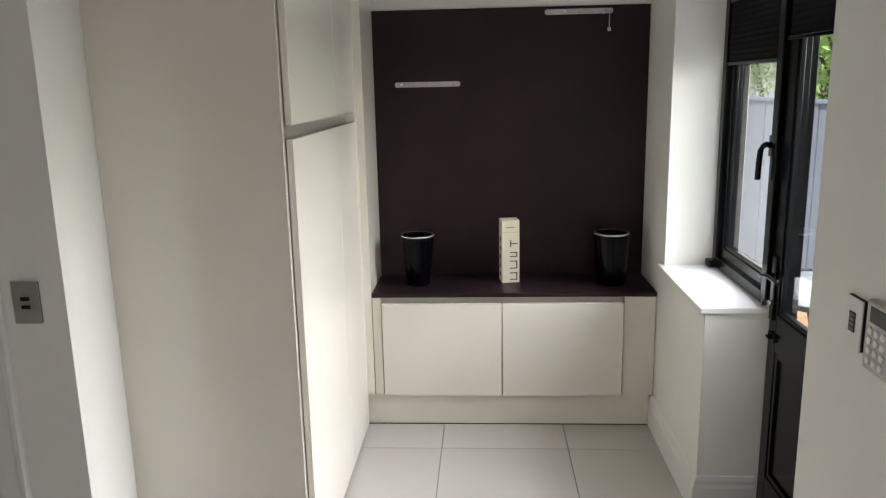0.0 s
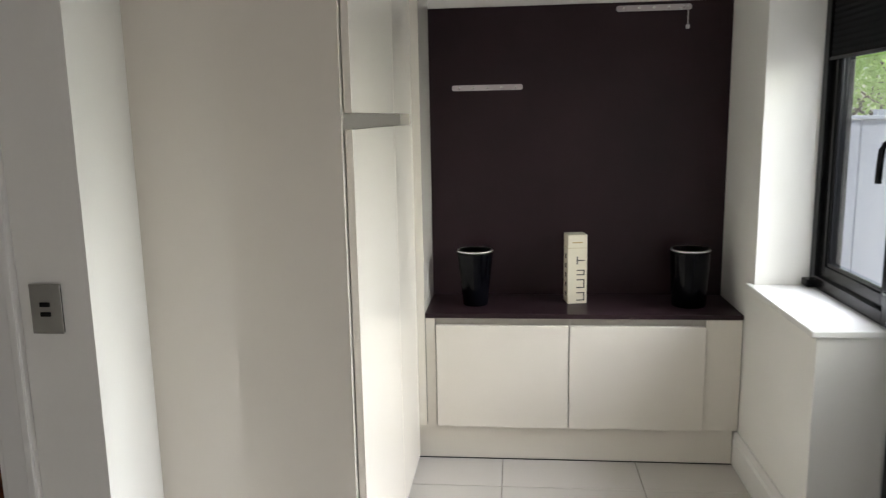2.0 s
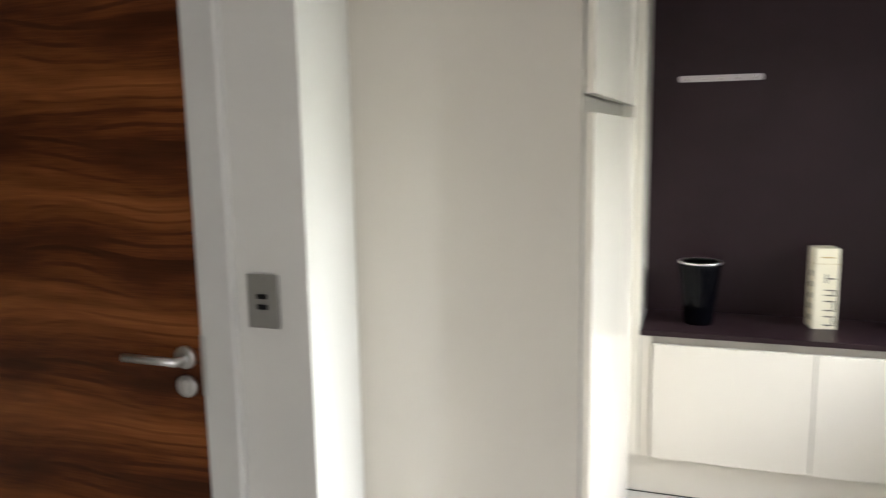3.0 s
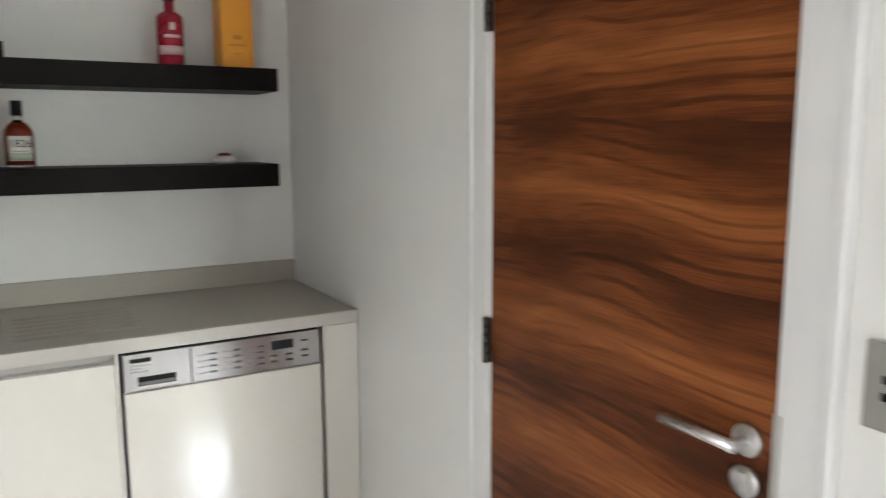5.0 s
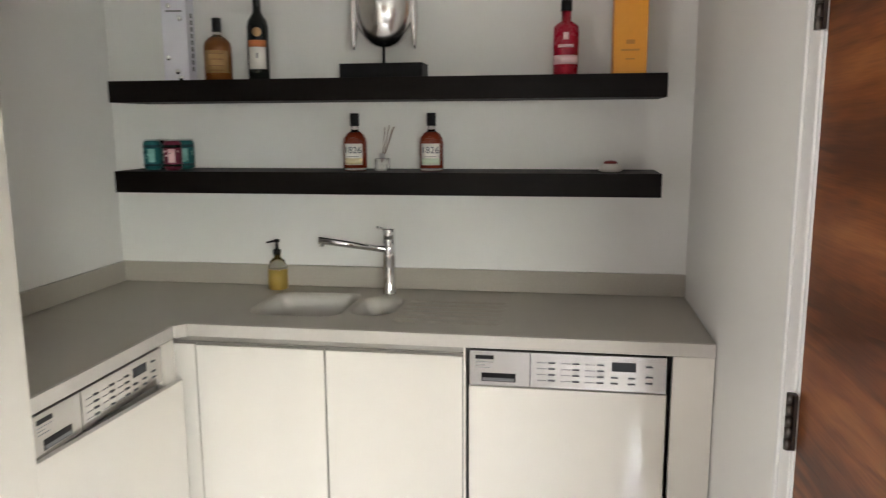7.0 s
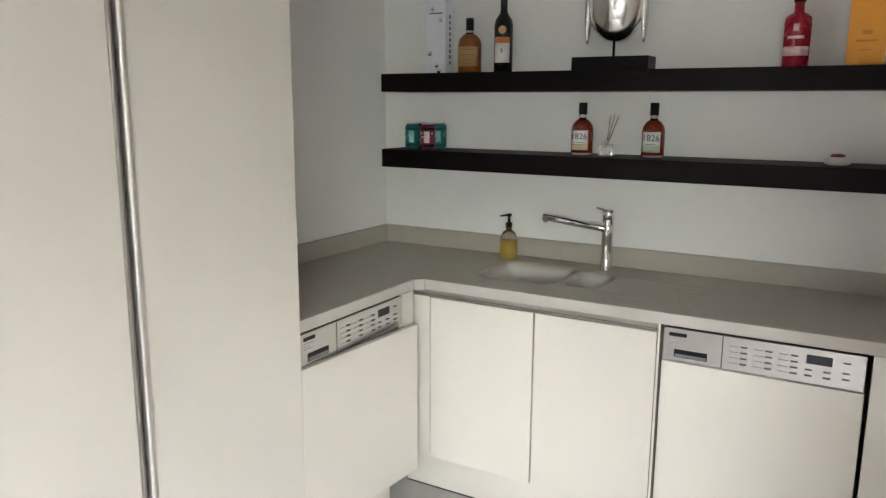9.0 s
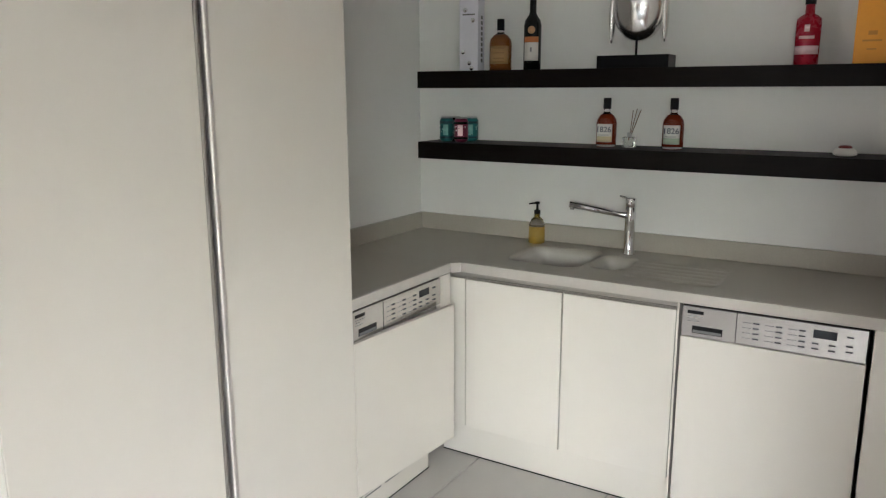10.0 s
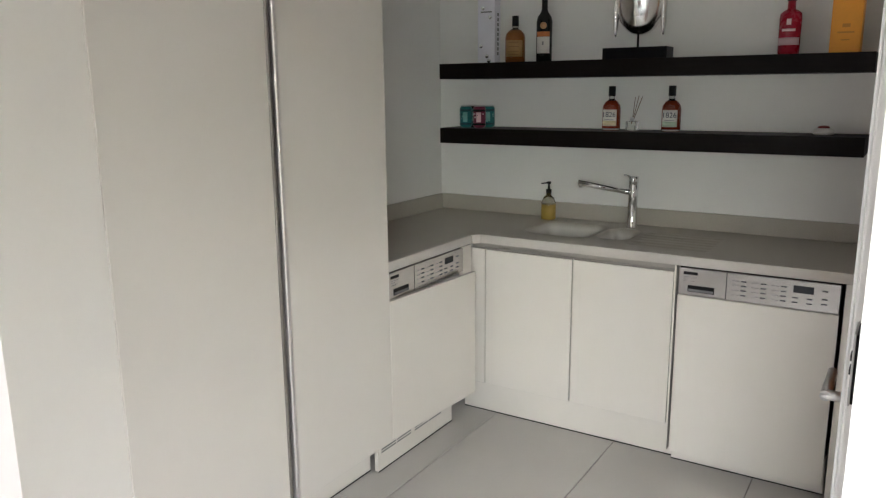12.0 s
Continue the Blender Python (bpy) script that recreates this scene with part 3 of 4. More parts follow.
def worktop():
    """The L-shaped worktop with two moulded bowls and a grooved drainer."""
    w = thing("worktop", (-3.0, 1.0, 0.88), "grey-beige composite worktop with moulded sink bowls", "worktop")
    z0, z1 = 0.880, 0.920
    xb = XS + 0.001
    nx, ny = 92, 330
    ys0, ys1 = -0.208, YD - 0.002

    def depth(x, y):
        d = 0.0
        for cx, cy, hx, hy, dep in ((-3.045, 0.685, 0.165, 0.155, 0.17), (-3.045, 0.945, 0.125, 0.070, 0.10)):
            k = 0.055
            qx, qy = abs(x - cx) - hx + k, abs(y - cy) - hy + k
            s = math.hypot(max(qx, 0), max(qy, 0)) + min(max(qx, qy), 0) - k
            if s < 0.012:
                u = min(1.0, (0.012 - s) / 0.060)
                d = max(d, dep * u * u * (3 - 2 * u))
        if 1.045 < y < 1.40 and -3.15 < x < -2.82:
            g = 0.5 + 0.5 * math.cos((x + 3.13) / 0.056 * 2 * math.pi)
            e = min(1, (y - 1.045) / 0.02, (1.40 - y) / 0.02)
            d = max(d, 0.0062 * max(0, (g - 0.45) / 0.55) * e)
        return d
    xs = [xb + (XR + 0.003 - xb) * i / nx for i in range(nx + 1)]
    ys = [ys0 + (ys1 - ys0) * j / ny for j in range(ny + 1)]
    for name, material, inside, ymin, ymax in (("slab_top", M_BOWL, False, -9, 9), ("bowl", M_BOWL, True, -9, 0.858), ("bowl", M_BOWL, True, 0.858, 9)):
        bm = bmesh.new()
        grid = {}
        for i in range(nx):
            for j in range(ny):
                q = ((i, j), (i + 1, j), (i + 1, j + 1), (i, j + 1))
                deep = all(depth(xs[a], ys[b]) > 0.005 for a, b in q)
                if deep != inside or not ymin <= ys[j] < ymax:
                    continue
                for a, b in q:
                    if (a, b) not in grid:
                        grid[(a, b)] = bm.verts.new((xs[a], ys[b], z1 - depth(xs[a], ys[b])))
                bm.faces.new([grid[k] for k in q]).smooth = True
        part(name, bm, material, w, "pale moulded sink bowl" if inside else "")
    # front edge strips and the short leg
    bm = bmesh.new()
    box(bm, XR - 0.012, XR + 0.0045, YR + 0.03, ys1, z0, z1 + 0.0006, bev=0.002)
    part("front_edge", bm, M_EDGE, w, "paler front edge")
    bm = prism([(XR, YR + 0.035), (XR + 0.0045, YR + 0.035), (XR + 0.035, YR + 0.0045), (XR + 0.035, -0.208), (XR, -0.208)], z0, z1 + 0.0004)
    part("corner", bm, M_TOP, w)
    part("short_leg", mk(XR + 0.035, -2.022, -0.208, YR - 0.008, z0, z1 + 0.0002), M_TOP, w)
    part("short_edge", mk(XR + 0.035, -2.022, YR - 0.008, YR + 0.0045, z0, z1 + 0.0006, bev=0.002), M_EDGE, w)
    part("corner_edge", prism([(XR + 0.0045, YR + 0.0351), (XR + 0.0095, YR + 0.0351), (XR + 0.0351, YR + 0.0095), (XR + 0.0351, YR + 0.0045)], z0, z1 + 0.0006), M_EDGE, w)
    u = thing("upstand", (-3.33, 0.9, 0.92), "grey-beige composite upstand along the wall", "upstand")
    part("back_strip", mk(XS + 0.001, XS + 0.019, -0.208, YD - 0.002, 0.9215, 1.003, bev=0.0015), M_TOP, u)
    part("side_strip", mk(XS + 0.0195, -2.022, -0.208, -0.190, 0.9215, 1.003, bev=0.0015), M_TOP, u)
    for cx, cy, z in ((-3.045, 0.685, 0.7515), (-3.045, 0.945, 0.8215)):
        dr = thing("sink_drain", (cx, cy, z), "round chrome sink drain in the bowl", "drain")
        part("ring", lathe([(0.0, 0.0), (0.034, 0.0), (0.034, 0.002), (0.028, 0.003), (0.026, 0.0012), (0.0, 0.001)], 28, (cx, cy, z)), M_CHROME, dr)


worktop()


def sink_cabinet():
    c = thing("sink_cabinet", (-3.0, 0.82, 0), "cream base cabinet with two handleless doors under the sink", "cabinet")
    part("body", mk(-3.30, XR - 0.046, YR - 0.30, 1.300, 0.165, 0.74), M_CARC, c)
    part("door", mk(XR - 0.022, XR, 0.419, 0.850, 0.186, 0.850, bev=0.0018), M_SATIN, c, "plain cream door")
    part("door", mk(XR - 0.022, XR, 0.856, 1.292, 0.186, 0.850, bev=0.0018), M_SATIN, c, "plain cream door")
    part("corner_post", mk(XR - 0.022, XR - 0.002, YR - 0.02, 0.414, 0.186, 0.852, bev=0.0012), M_SATIN, c)
    bm = mk(XR - 0.046, XR - 0.036, 0.33, 1.297, 0.800, 0.878)
    box(bm, XR - 0.036, XR - 0.026, 0.33, 1.297, 0.850, 0.853)
    part("handle_rail", bm, M_RAIL, c, "recessed metal grip rail")
    part("side", mk(-3.30, XR - 0.004, 1.2945, 1.302, 0.065, 0.878), M_SATIN, c)
    part("plinth", mk(-2.832, -2.814, 0.25, 1.301, 0.004, 0.180, bev=0.001), M_SATIN, c)
    part("plinth_seal", mk(-2.8135, -2.8115, 0.25, 1.301, 0.0, 0.005), M_BLACK, c)
    e = thing("end_filler", (-2.8, 1.97, 0), "cream filler panel between appliance and wall", "panel")
    part("board", mk(XR - 0.022, XR - 0.001, 1.914, YD - 0.003, 0.02, 0.878, bev=0.0012), M_SATIN, e)


sink_cabinet()


def appliance(label, m, door_out):
    """A built-in dishwasher, front along +x of its own frame, 0.596 wide along y."""
    d = thing("dishwasher", (0, 0, 0), label, "dishwasher", "built-in dishwashers")
    w = 0.596
    part("tub", mk(-0.56, -0.024, 0.004, w - 0.004, 0.165, 0.876), M_BLACK if not door_out else M_CARC, d)
    pn = part("control_panel", mk(-0.022, 0.0, 0.006, w - 0.006, 0.762, 0.872, bev=0.0015), M_STEELH, d, "brushed steel control panel")
    part("panel_seam", mk(-0.001, 0.0006, 0.190, 0.1925, 0.763, 0.871), M_BLACK, pn)
    part("grip", mk(-0.001, 0.0012, 0.043, 0.147, 0.776, 0.803, bev=0.0005), M_BLACK, pn, "dark recessed grip")
    part("grip_light", mk(0.0008, 0.0016, 0.046, 0.144, 0.778, 0.788), M_GREY, pn)
    part("logo", mk(-0.001, 0.0008, 0.024, 0.080, 0.846, 0.858), M_BLACK, pn, "plain dark bar where a logo stands")
    for k, (y, l) in enumerate(((0.024, 0.055), (0.024, 0.03), (0.024, 0.045))):
        part("small_print", mk(-0.001, 0.0006, y, y + l, 0.836 - k * 0.009, 0.8385 - k * 0.009), M_PRINT, pn)
    part("display", mk(-0.001, 0.0010, 0.432, 0.502, 0.825, 0.853, bev=0.0004), M_SCREEN, pn, "dark rectangular display")
    bmesh_button = mk(-0.001, 0.003, -0.010, 0.010, -0.0026, 0.0026, bev=0.0012)
    me = mesh_of("button", bmesh_button, M_BUTTON)
    bar = mesh_of("marking", mk(-0.001, 0.0006, -0.014, 0.014, -0.0010, 0.0010), M_PRINT)
    spots = [(0.255 + i * 0.072, 0.843 - j * 0.0185, True) for i in range(3) for j in range(4)]
    spots += [(0.440, 0.806, False), (0.440, 0.788, False), (0.490, 0.806, False), (0.490, 0.788, False), (0.540, 0.843, False), (0.540, 0.812, False), (0.540, 0.793, False)]
    for y, z, has in spots:
        ob = new("button", me)
        ob.parent, ob.location = pn, (0, y, z)
        if has:
            ob = new("marking", bar)
            ob.parent, ob.location = pn, (0, y - 0.030, z - 0.001)
    if door_out:
        dr = part("door", mk(-0.020, 0.0, 0.0, 0.612, 0.0, 0.590, bev=0.0018), M_SATIN, d, "plain cream furniture door hanging askew")
        dr.matrix_basis = pose(0.012, 0.0, 0.172, 0, 0, -door_out)
    else:
        dr = part("door", mk(-0.020, 0.0, 0.004, w - 0.004, 0.0, 0.693, bev=0.0018), M_SATIN, d, "plain cream furniture door reaching almost to the floor")
        dr.matrix_basis = pose(0, 0, 0.065)
    part("kick", mk(-0.088, -0.070, 0.0, w, 0.004, 0.160, bev=0.001), M_SATIN, d, "cream plinth")
    part("plinth_seal", mk(-0.0695, -0.068, 0.0, w, 0.0, 0.005), M_BLACK, d)
    if door_out:
        g = part("vent_grille", mk(-0.071, -0.066, 0.012, 0.50, 0.078, 0.130, bev=0.001), M_SATIN, d, "slotted plinth vent")
        slot = mesh_of("slot", mk(-0.0665, -0.0652, 0.0, 0.105, -0.003, 0.003), M_GREY)
        for y in (0.020, 0.135, 0.270, 0.385):
            for k in range(4):
                ob = new("slot", slot)
                ob.parent, ob.location = g, (0, y, 0.0855 + k * 0.0125)
    if door_out:
        part("side_post", mk(-0.020, -0.002, w - 0.004, w + 0.075, 0.186, 0.876, bev=0.001), M_SATIN, d, "cream post beside the control panel")
    d.matrix_basis = m
    return d


appliance("built-in dishwasher with a steel control panel and cream door", pose(XR, 1.308, 0), 0)
appliance("built-in dishwasher with its cream door hanging ajar", pose(-2.022, YR, 0, 0, 0, 90), 4.0)


M_GRIP = mat("satin_steel_grip", (0.76, 0.725, 0.69), 0.40, metal=0.85, var=0.05, scale=3.0, stretch=(1, 1, 30))

# darker copy of the grip steel, with its dark reflections put into the colour
M_GRIP_SHADE = mat("shaded_steel_grip", (0.34, 0.315, 0.29), 0.32, metal=0.95, var=0.05, scale=3.0, stretch=(1, 1, 30))


def fridge_tower():
    """Two tall units side by side with a full-height steel grip between their doors."""
    yf = 0.372
    for x0, x1 in ((-2.020, -1.438), (-1.434, -0.832)):
        c = thing("larder_cabinet", ((x0 + x1) / 2, 0.1, 0), "tall cream larder cabinet with a full-height steel grip", "cabinet", "larder cabinets")
        part("body", mk(x0, x1, -0.205, yf - 0.030, 0.15, 2.25), M_CARC, c)
        left = x0 < -1.5
        a, b = (x0, -1.4604) if left else (-1.4186, x1 + 0.0022)
        part("door", mk(a, b, yf - 0.022, yf, 0.168, 2.25, bev=0.002), M_SATIN, c, "plain cream full-height door")
        g0, g1, out, m = (-1.4598, -1.4420, 0.011, M_GRIP) if left else (-1.4330, -1.4192, 0.004, M_GRIP_SHADE)
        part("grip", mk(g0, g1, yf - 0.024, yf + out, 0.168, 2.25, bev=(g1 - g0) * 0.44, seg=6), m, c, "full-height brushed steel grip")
        u = (g1 + 0.0002, -1.4382) if left else (-1.4338, g0 - 0.0002)
        part("grip_channel", mk(u[0], u[1], yf - 0.030, yf - 0.022, 0.168, 2.25), M_BLACK, c, "dark channel behind the grip")
        part("plinth", mk(x0, x1, 0.232, 0.250, 0.004, 0.150, bev=0.001), M_SATIN, c)
        part("plinth_seal", mk(x0, x1, 0.2505, 0.252, 0.0, 0.005), M_BLACK, c)
    struct("trim_tall", mk(-2.020, -0.829, -0.21, yf - 0.004, 2.253, H), M_WALL, "white painted bulkhead above the larder cabinets", "trim")


fridge_tower()

# ---- floating shelves ----
for z0, z1, ya, yb in ((1.636, 1.712, -0.058, 1.912), (1.308, 1.386, -0.058, 1.906)):
    s = thing("floating_shelf", (-3.2, 0.93, z0), "thick dark wenge floating shelf on the white wall", "shelf", "floating shelves")
    part("board", mk(XS, -3.090, ya + 0.004, yb - 0.004, z0, z1, bev=0.001), M_SHELF, s)
    part("front_lipping", mk(-3.0898, -3.086, ya, yb, z0, z1 + 0.0004, bev=0.0012), M_SHELF, s)
    for y in (ya, yb - 0.0038):
        part("end_cap", mk(XS, -3.0902, y, y + 0.0038, z0, z1 + 0.0002, bev=0.001), M_SHELF, s)

# ---- things on the bench ----
M_COOLER = mat("black_cooler_lacquer", (0.0015, 0.0016, 0.0028), 0.16, var=0.1, spec=0.16)
M_CARD = mat("cream_card", (0.72, 0.66, 0.52), 0.55, var=0.04, scale=20)
M_INK = mat("dark_ink", (0.05, 0.045, 0.04), 0.6)
M_GOLDINK = mat("gold_ink", (0.42, 0.30, 0.12), 0.4)


M_LINER = mat("bright_steel_liner", (0.96, 0.94, 0.92), 0.36, metal=0.9, var=0.02)


def cooler(x, y, z, r0, r1, h):
    c = thing("bottle_cooler", (x, y, z), "black tapered bottle cooler with a steel rim", "cooler", "bottle coolers")
    part("body", lathe([(0.0, 0), (r0 * 0.96, 0), (r0, 0.006), (r0 + (r1 - r0) * 0.6, h * 0.6), (r1, h - 0.008), (r1, h), (r1 - 0.004, h)], 48, (x, y, z)), M_COOLER, c)
    part("rim", lathe([(r1 - 0.004, h + 0.0005), (r1 + 0.001, h + 0.005), (r1 - 0.003, h + 0.0095), (r1 - 0.010, h + 0.008)], 48, (x, y, z)), M_LINER, c, "bright steel rim")
    part("liner", lathe([(r1 - 0.0102, h + 0.008), (r1 - 0.013, h - 0.006), (r0 - 0.012, 0.02), (0.0, 0.018)], 48, (x, y, z)), M_CHROME, c, "polished steel liner")


cooler(-0.118, 3.885, 0.702, 0.058, 0.084, 0.252)
cooler(0.862, 3.885, 0.702, 0.076, 0.088, 0.254)


def bottle_box():
    b = thing("bottle_box", (0.353, 3.93, 0.702), "tall cream card bottle box with dark upright lettering bars", "box")
    m = pose(0.350, 3.945, 0.702, 0, 0, 9)
    w, h = 0.045, 0.325

    def put(name, bm, material, label=""):
        bmesh.ops.transform(bm, matrix=m, verts=bm.verts)
        part(name, bm, material, b, label)
    put("carton", mk(-w, w, -w, w, 0, h, bev=0.0012), M_CARD)
    put("lid_line", mk(-w - 0.0004, w + 0.0004, -w - 0.0004, w + 0.0004, h - 0.062, h - 0.0605), M_GOLDINK)
    # plain bars where the big upright letters stand
    for k, (z, s) in enumerate(((0.014, 0.040), (0.074, 0.042), (0.135, 0.026), (0.187, 0.036))):
        bm = bmesh.new()
        for q in ((0, 0.005), (s - 0.005, s)) if k != 3 else ((s / 2 - 0.0025, s / 2 + 0.0025),):
            box(bm, -0.004, 0.034, -w - 0.0008, -w, z + q[0], z + q[1])
        if k != 3:
            box(bm, 0.028, 0.034, -w - 0.0008, -w, z, z + s)
        else:
            box(bm, -0.004, 0.002, -w - 0.0008, -w, z, z + s)
        put("lettering", bm, M_INK)
    put("small_print", mk(-0.024, 0.024, -w - 0.0008, -w, 0.287, 0.292), M_GOLDINK)
    for k in range(5):
        put("side_print", mk(-w - 0.0008, -w, -0.012, 0.010, 0.03 + k * 0.045, 0.052 + k * 0.045), M_INK)


bottle_box()

# ---- hook rails on the dark panel ----
M_RAILP = mat("pale_metal_hook_rail", (0.50, 0.45, 0.455), 0.38, metal=0.3, var=0.04)


def hook_rail(x0, x1, z, tip, label):
    r = thing("hook_rail", ((x0 + x1) / 2, 4.085, z), label, "hook rail", "wall hook rails")
    bm = mk(x0, x1, 4.080, 4.0858, z - 0.013, z + 0.013)
    corners = [e for e in bm.edges if abs(e.verts[0].co.y - e.verts[1].co.y) > 0.003]
    bmesh.ops.bevel(bm, geom=corners, offset=0.0105, segments=5, affect="EDGES", profile=0.5)
    part("plate", bm, M_RAILP, r)
    n = 5
    for i in range(n):
        x = x0 + (x1 - x0) * (i + 0.5) / n
        bm = lathe([(0.0, 0), (0.0075, 0), (0.007, 0.003), (0.0, 0.0048)], 16)
        bmesh.ops.transform(bm, matrix=pose(x, 4.080, z, 90), verts=bm.verts)
        part("stud", bm, M_CHROME, r)
    if tip:
        x = x1 - 0.022
        bm = rod((x, 4.080, z), (x, 4.052, z), 0.004)
        rod((x, 4.054, z), (x, 4.050, z - 0.085), 0.0022, 10, bm)
        box(bm, x - 0.008, x + 0.008, 4.046, 4.058, z - 0.1, z - 0.082, bev=0.002)
        rod((x - 0.028, 4.080, z - 0.004), (x - 0.028, 4.058, z - 0.014), 0.004, 12, bm)
        part("hook", bm, M_STEEL, r, "hanging hook with a square tip")


hook_rail(-0.230, 0.106, 1.709, False, "pale metal hook rail with studs on the dark panel")
hook_rail(0.535, 0.872, 2.050, True, "pale metal hook rail with a hanging hook near the top")

# ---- sink things ----


def tap():
    t = thing("kitchen_tap", (-3.235, 0.945, 0.92), "chrome single-lever mixer tap with a long angled spout", "tap")
    x, y = -3.235, 0.945
    part("column", lathe([(0.0, 0), (0.0265, 0), (0.0265, 0.004), (0.0235, 0.010), (0.0232, 0.14), (0.0235, 0.1415), (0.0235, 0.208), (0.0222, 0.2095), (0.0235, 0.211), (0.0235, 0.246), (0.021, 0.249), (0.0, 0.249)], 36, (x, y, 0.92)), M_CHROME, t)
    bm = rod((x + 0.012, y - 0.016, 1.092), (x + 0.128, y - 0.232, 1.140), 0.0125, 24)
    rod((x + 0.122, y - 0.221, 1.138), (x + 0.122, y - 0.221, 1.117), 0.009, 18, bm)
    part("spout", bm, M_CHROME, t)
    part("lever", rod((x + 0.004, y - 0.010, 1.166), (x + 0.02, y - 0.044, 1.176), 0.0052, 14, r2=0.004), M_CHROME, t)


tap()

M_SOAP = mat("amber_soap", (0.80, 0.56, 0.13), 0.12, var=0.06, scale=14, trans=0.5, ior=1.36)
M_CLEARP = glass_mat("clear_plastic", (0.96, 0.97, 0.96), 0.03)


def soap():
    x, y, z = -3.262, 0.492, 0.9212
    s = thing("soap_dispenser", (x, y, z), "clear pump bottle half full of amber soap", "soap dispenser")
    prof = [(0.0, 0), (0.036, 0), (0.039, 0.004), (0.037, 0.085), (0.027, 0.112), (0.013, 0.124), (0.013, 0.136), (0.0, 0.136)]
    part("bottle", lathe(prof, 32, (x, y, z)), M_CLEARP, s)
    part("liquid", lathe([(0.0, 0.003), (0.036, 0.003), (0.0345, 0.074), (0.0, 0.074)], 32, (x, y, z)), M_SOAP, s, "amber liquid soap")
    bm = lathe([(0.0, 0.136), (0.0145, 0.136), (0.0145, 0.154), (0.006, 0.157), (0.005, 0.182), (0.011, 0.183), (0.011, 0.194), (0.0, 0.195)], 24, (x, y, z))
    rod((x, y, z + 0.189), (x + 0.020, y - 0.034, z + 0.184), 0.0048, 12, bm, 0.0035)
    part("pump", bm, M_BLACK, s, "black pump head")


soap()

# ---- things on the shelves ----
M_AMBER = mat("amber_spirit", (0.42, 0.15, 0.035), 0.10, var=0.15, scale=14, trans=0.25, ior=1.36)
M_RUST = mat("rust_red_spirit", (0.36, 0.055, 0.022), 0.10, var=0.15, scale=14, trans=0.2, ior=1.36)
M_DKGLASS = mat("dark_bottle_glass", (0.008, 0.010, 0.008), 0.07, var=0.05)
M_LABW = mat("white_paper_label", (0.74, 0.70, 0.64), 0.6, var=0.05, scale=30)
M_LABT = mat("tan_paper_label", (0.42, 0.24, 0.09), 0.6, var=0.1, scale=40)
M_TANINK = mat("brown_label_print", (0.27, 0.14, 0.055), 0.6)
M_NAVY = mat("navy_ink", (0.018, 0.022, 0.06), 0.6)
M_ORANGE = mat("orange_card", (0.86, 0.36, 0.025), 0.45, var=0.05, scale=10)
M_DKORANGE = mat("dark_orange_ink", (0.60, 0.24, 0.025), 0.5)
M_RED = mat("crimson_bottle", (0.36, 0.008, 0.025), 0.28, var=0.08)
M_PINK = mat("pink_label", (0.80, 0.56, 0.56), 0.5)
M_TEAL = mat("teal_can", (0.018, 0.15, 0.15), 0.3, metal=0.3, var=0.25, scale=30)
M_MAG = mat("wine_red_can", (0.17, 0.022, 0.05), 0.3, metal=0.3, var=0.25, scale=30)
M_SILVER = mat("hammered_silver", (0.80, 0.79, 0.77), 0.22, metal=1.0, var=0.05, bump=0.5, bscale=40)
M_LILAC = mat("pale_lilac_card", (0.76, 0.74, 0.79), 0.4, var=0.04, scale=12)
M_RED2 = mat("red_tin_lid", (0.22, 0.035, 0.03), 0.3)
M_REED = mat("brown_reed", (0.20, 0.10, 0.05), 0.7, var=0.2, scale=30)
M_CORK = mat("orange_band", (0.62, 0.20, 0.06), 0.5)
Z2, Z1 = 1.7126, 1.3866


def arc_label(r, z0, z1, a0, a1, at, n=14):
    """A paper label bent round a bottle of radius r."""
    bm = bmesh.new()
    rows = []
    for i in range(n + 1):
        a = a0 + (a1 - a0) * i / n
        rows.append([bm.verts.new((at[0] + rr * math.cos(a), at[1] + rr * math.sin(a), at[2] + z)) for rr, z in ((r, z0), (r + 0.0006, z0), (r + 0.0006, z1), (r, z1))])
    for a, b in zip(rows, rows[1:]):
        for k in range(4):
            f = bm.faces.new((a[k], b[k], b[(k + 1) % 4], a[(k + 1) % 4]))
            f.smooth = True
    bm.faces.new(rows[0])
    bm.faces.new(list(reversed(rows[-1])))
    return bm


def lettering(text, size, m, material, parent):
    cu = bpy.data.curves.new("lettering", "FONT")
    cu.body, cu.size, cu.align_x, cu.extrude = text, size, "CENTER", 0.0003
    tmp = new("lettering", cu)
    me = bpy.data.meshes.new_from_object(tmp.evaluated_get(bpy.context.evaluated_depsgraph_get()))
    bpy.data.objects.remove(tmp)
    me.materials.append(material)
    me.transform(m)
    bm = bmesh.new()
    bm.from_mesh(me)
    bpy.data.meshes.remove(me)
    return part("lettering", bm, material, parent)


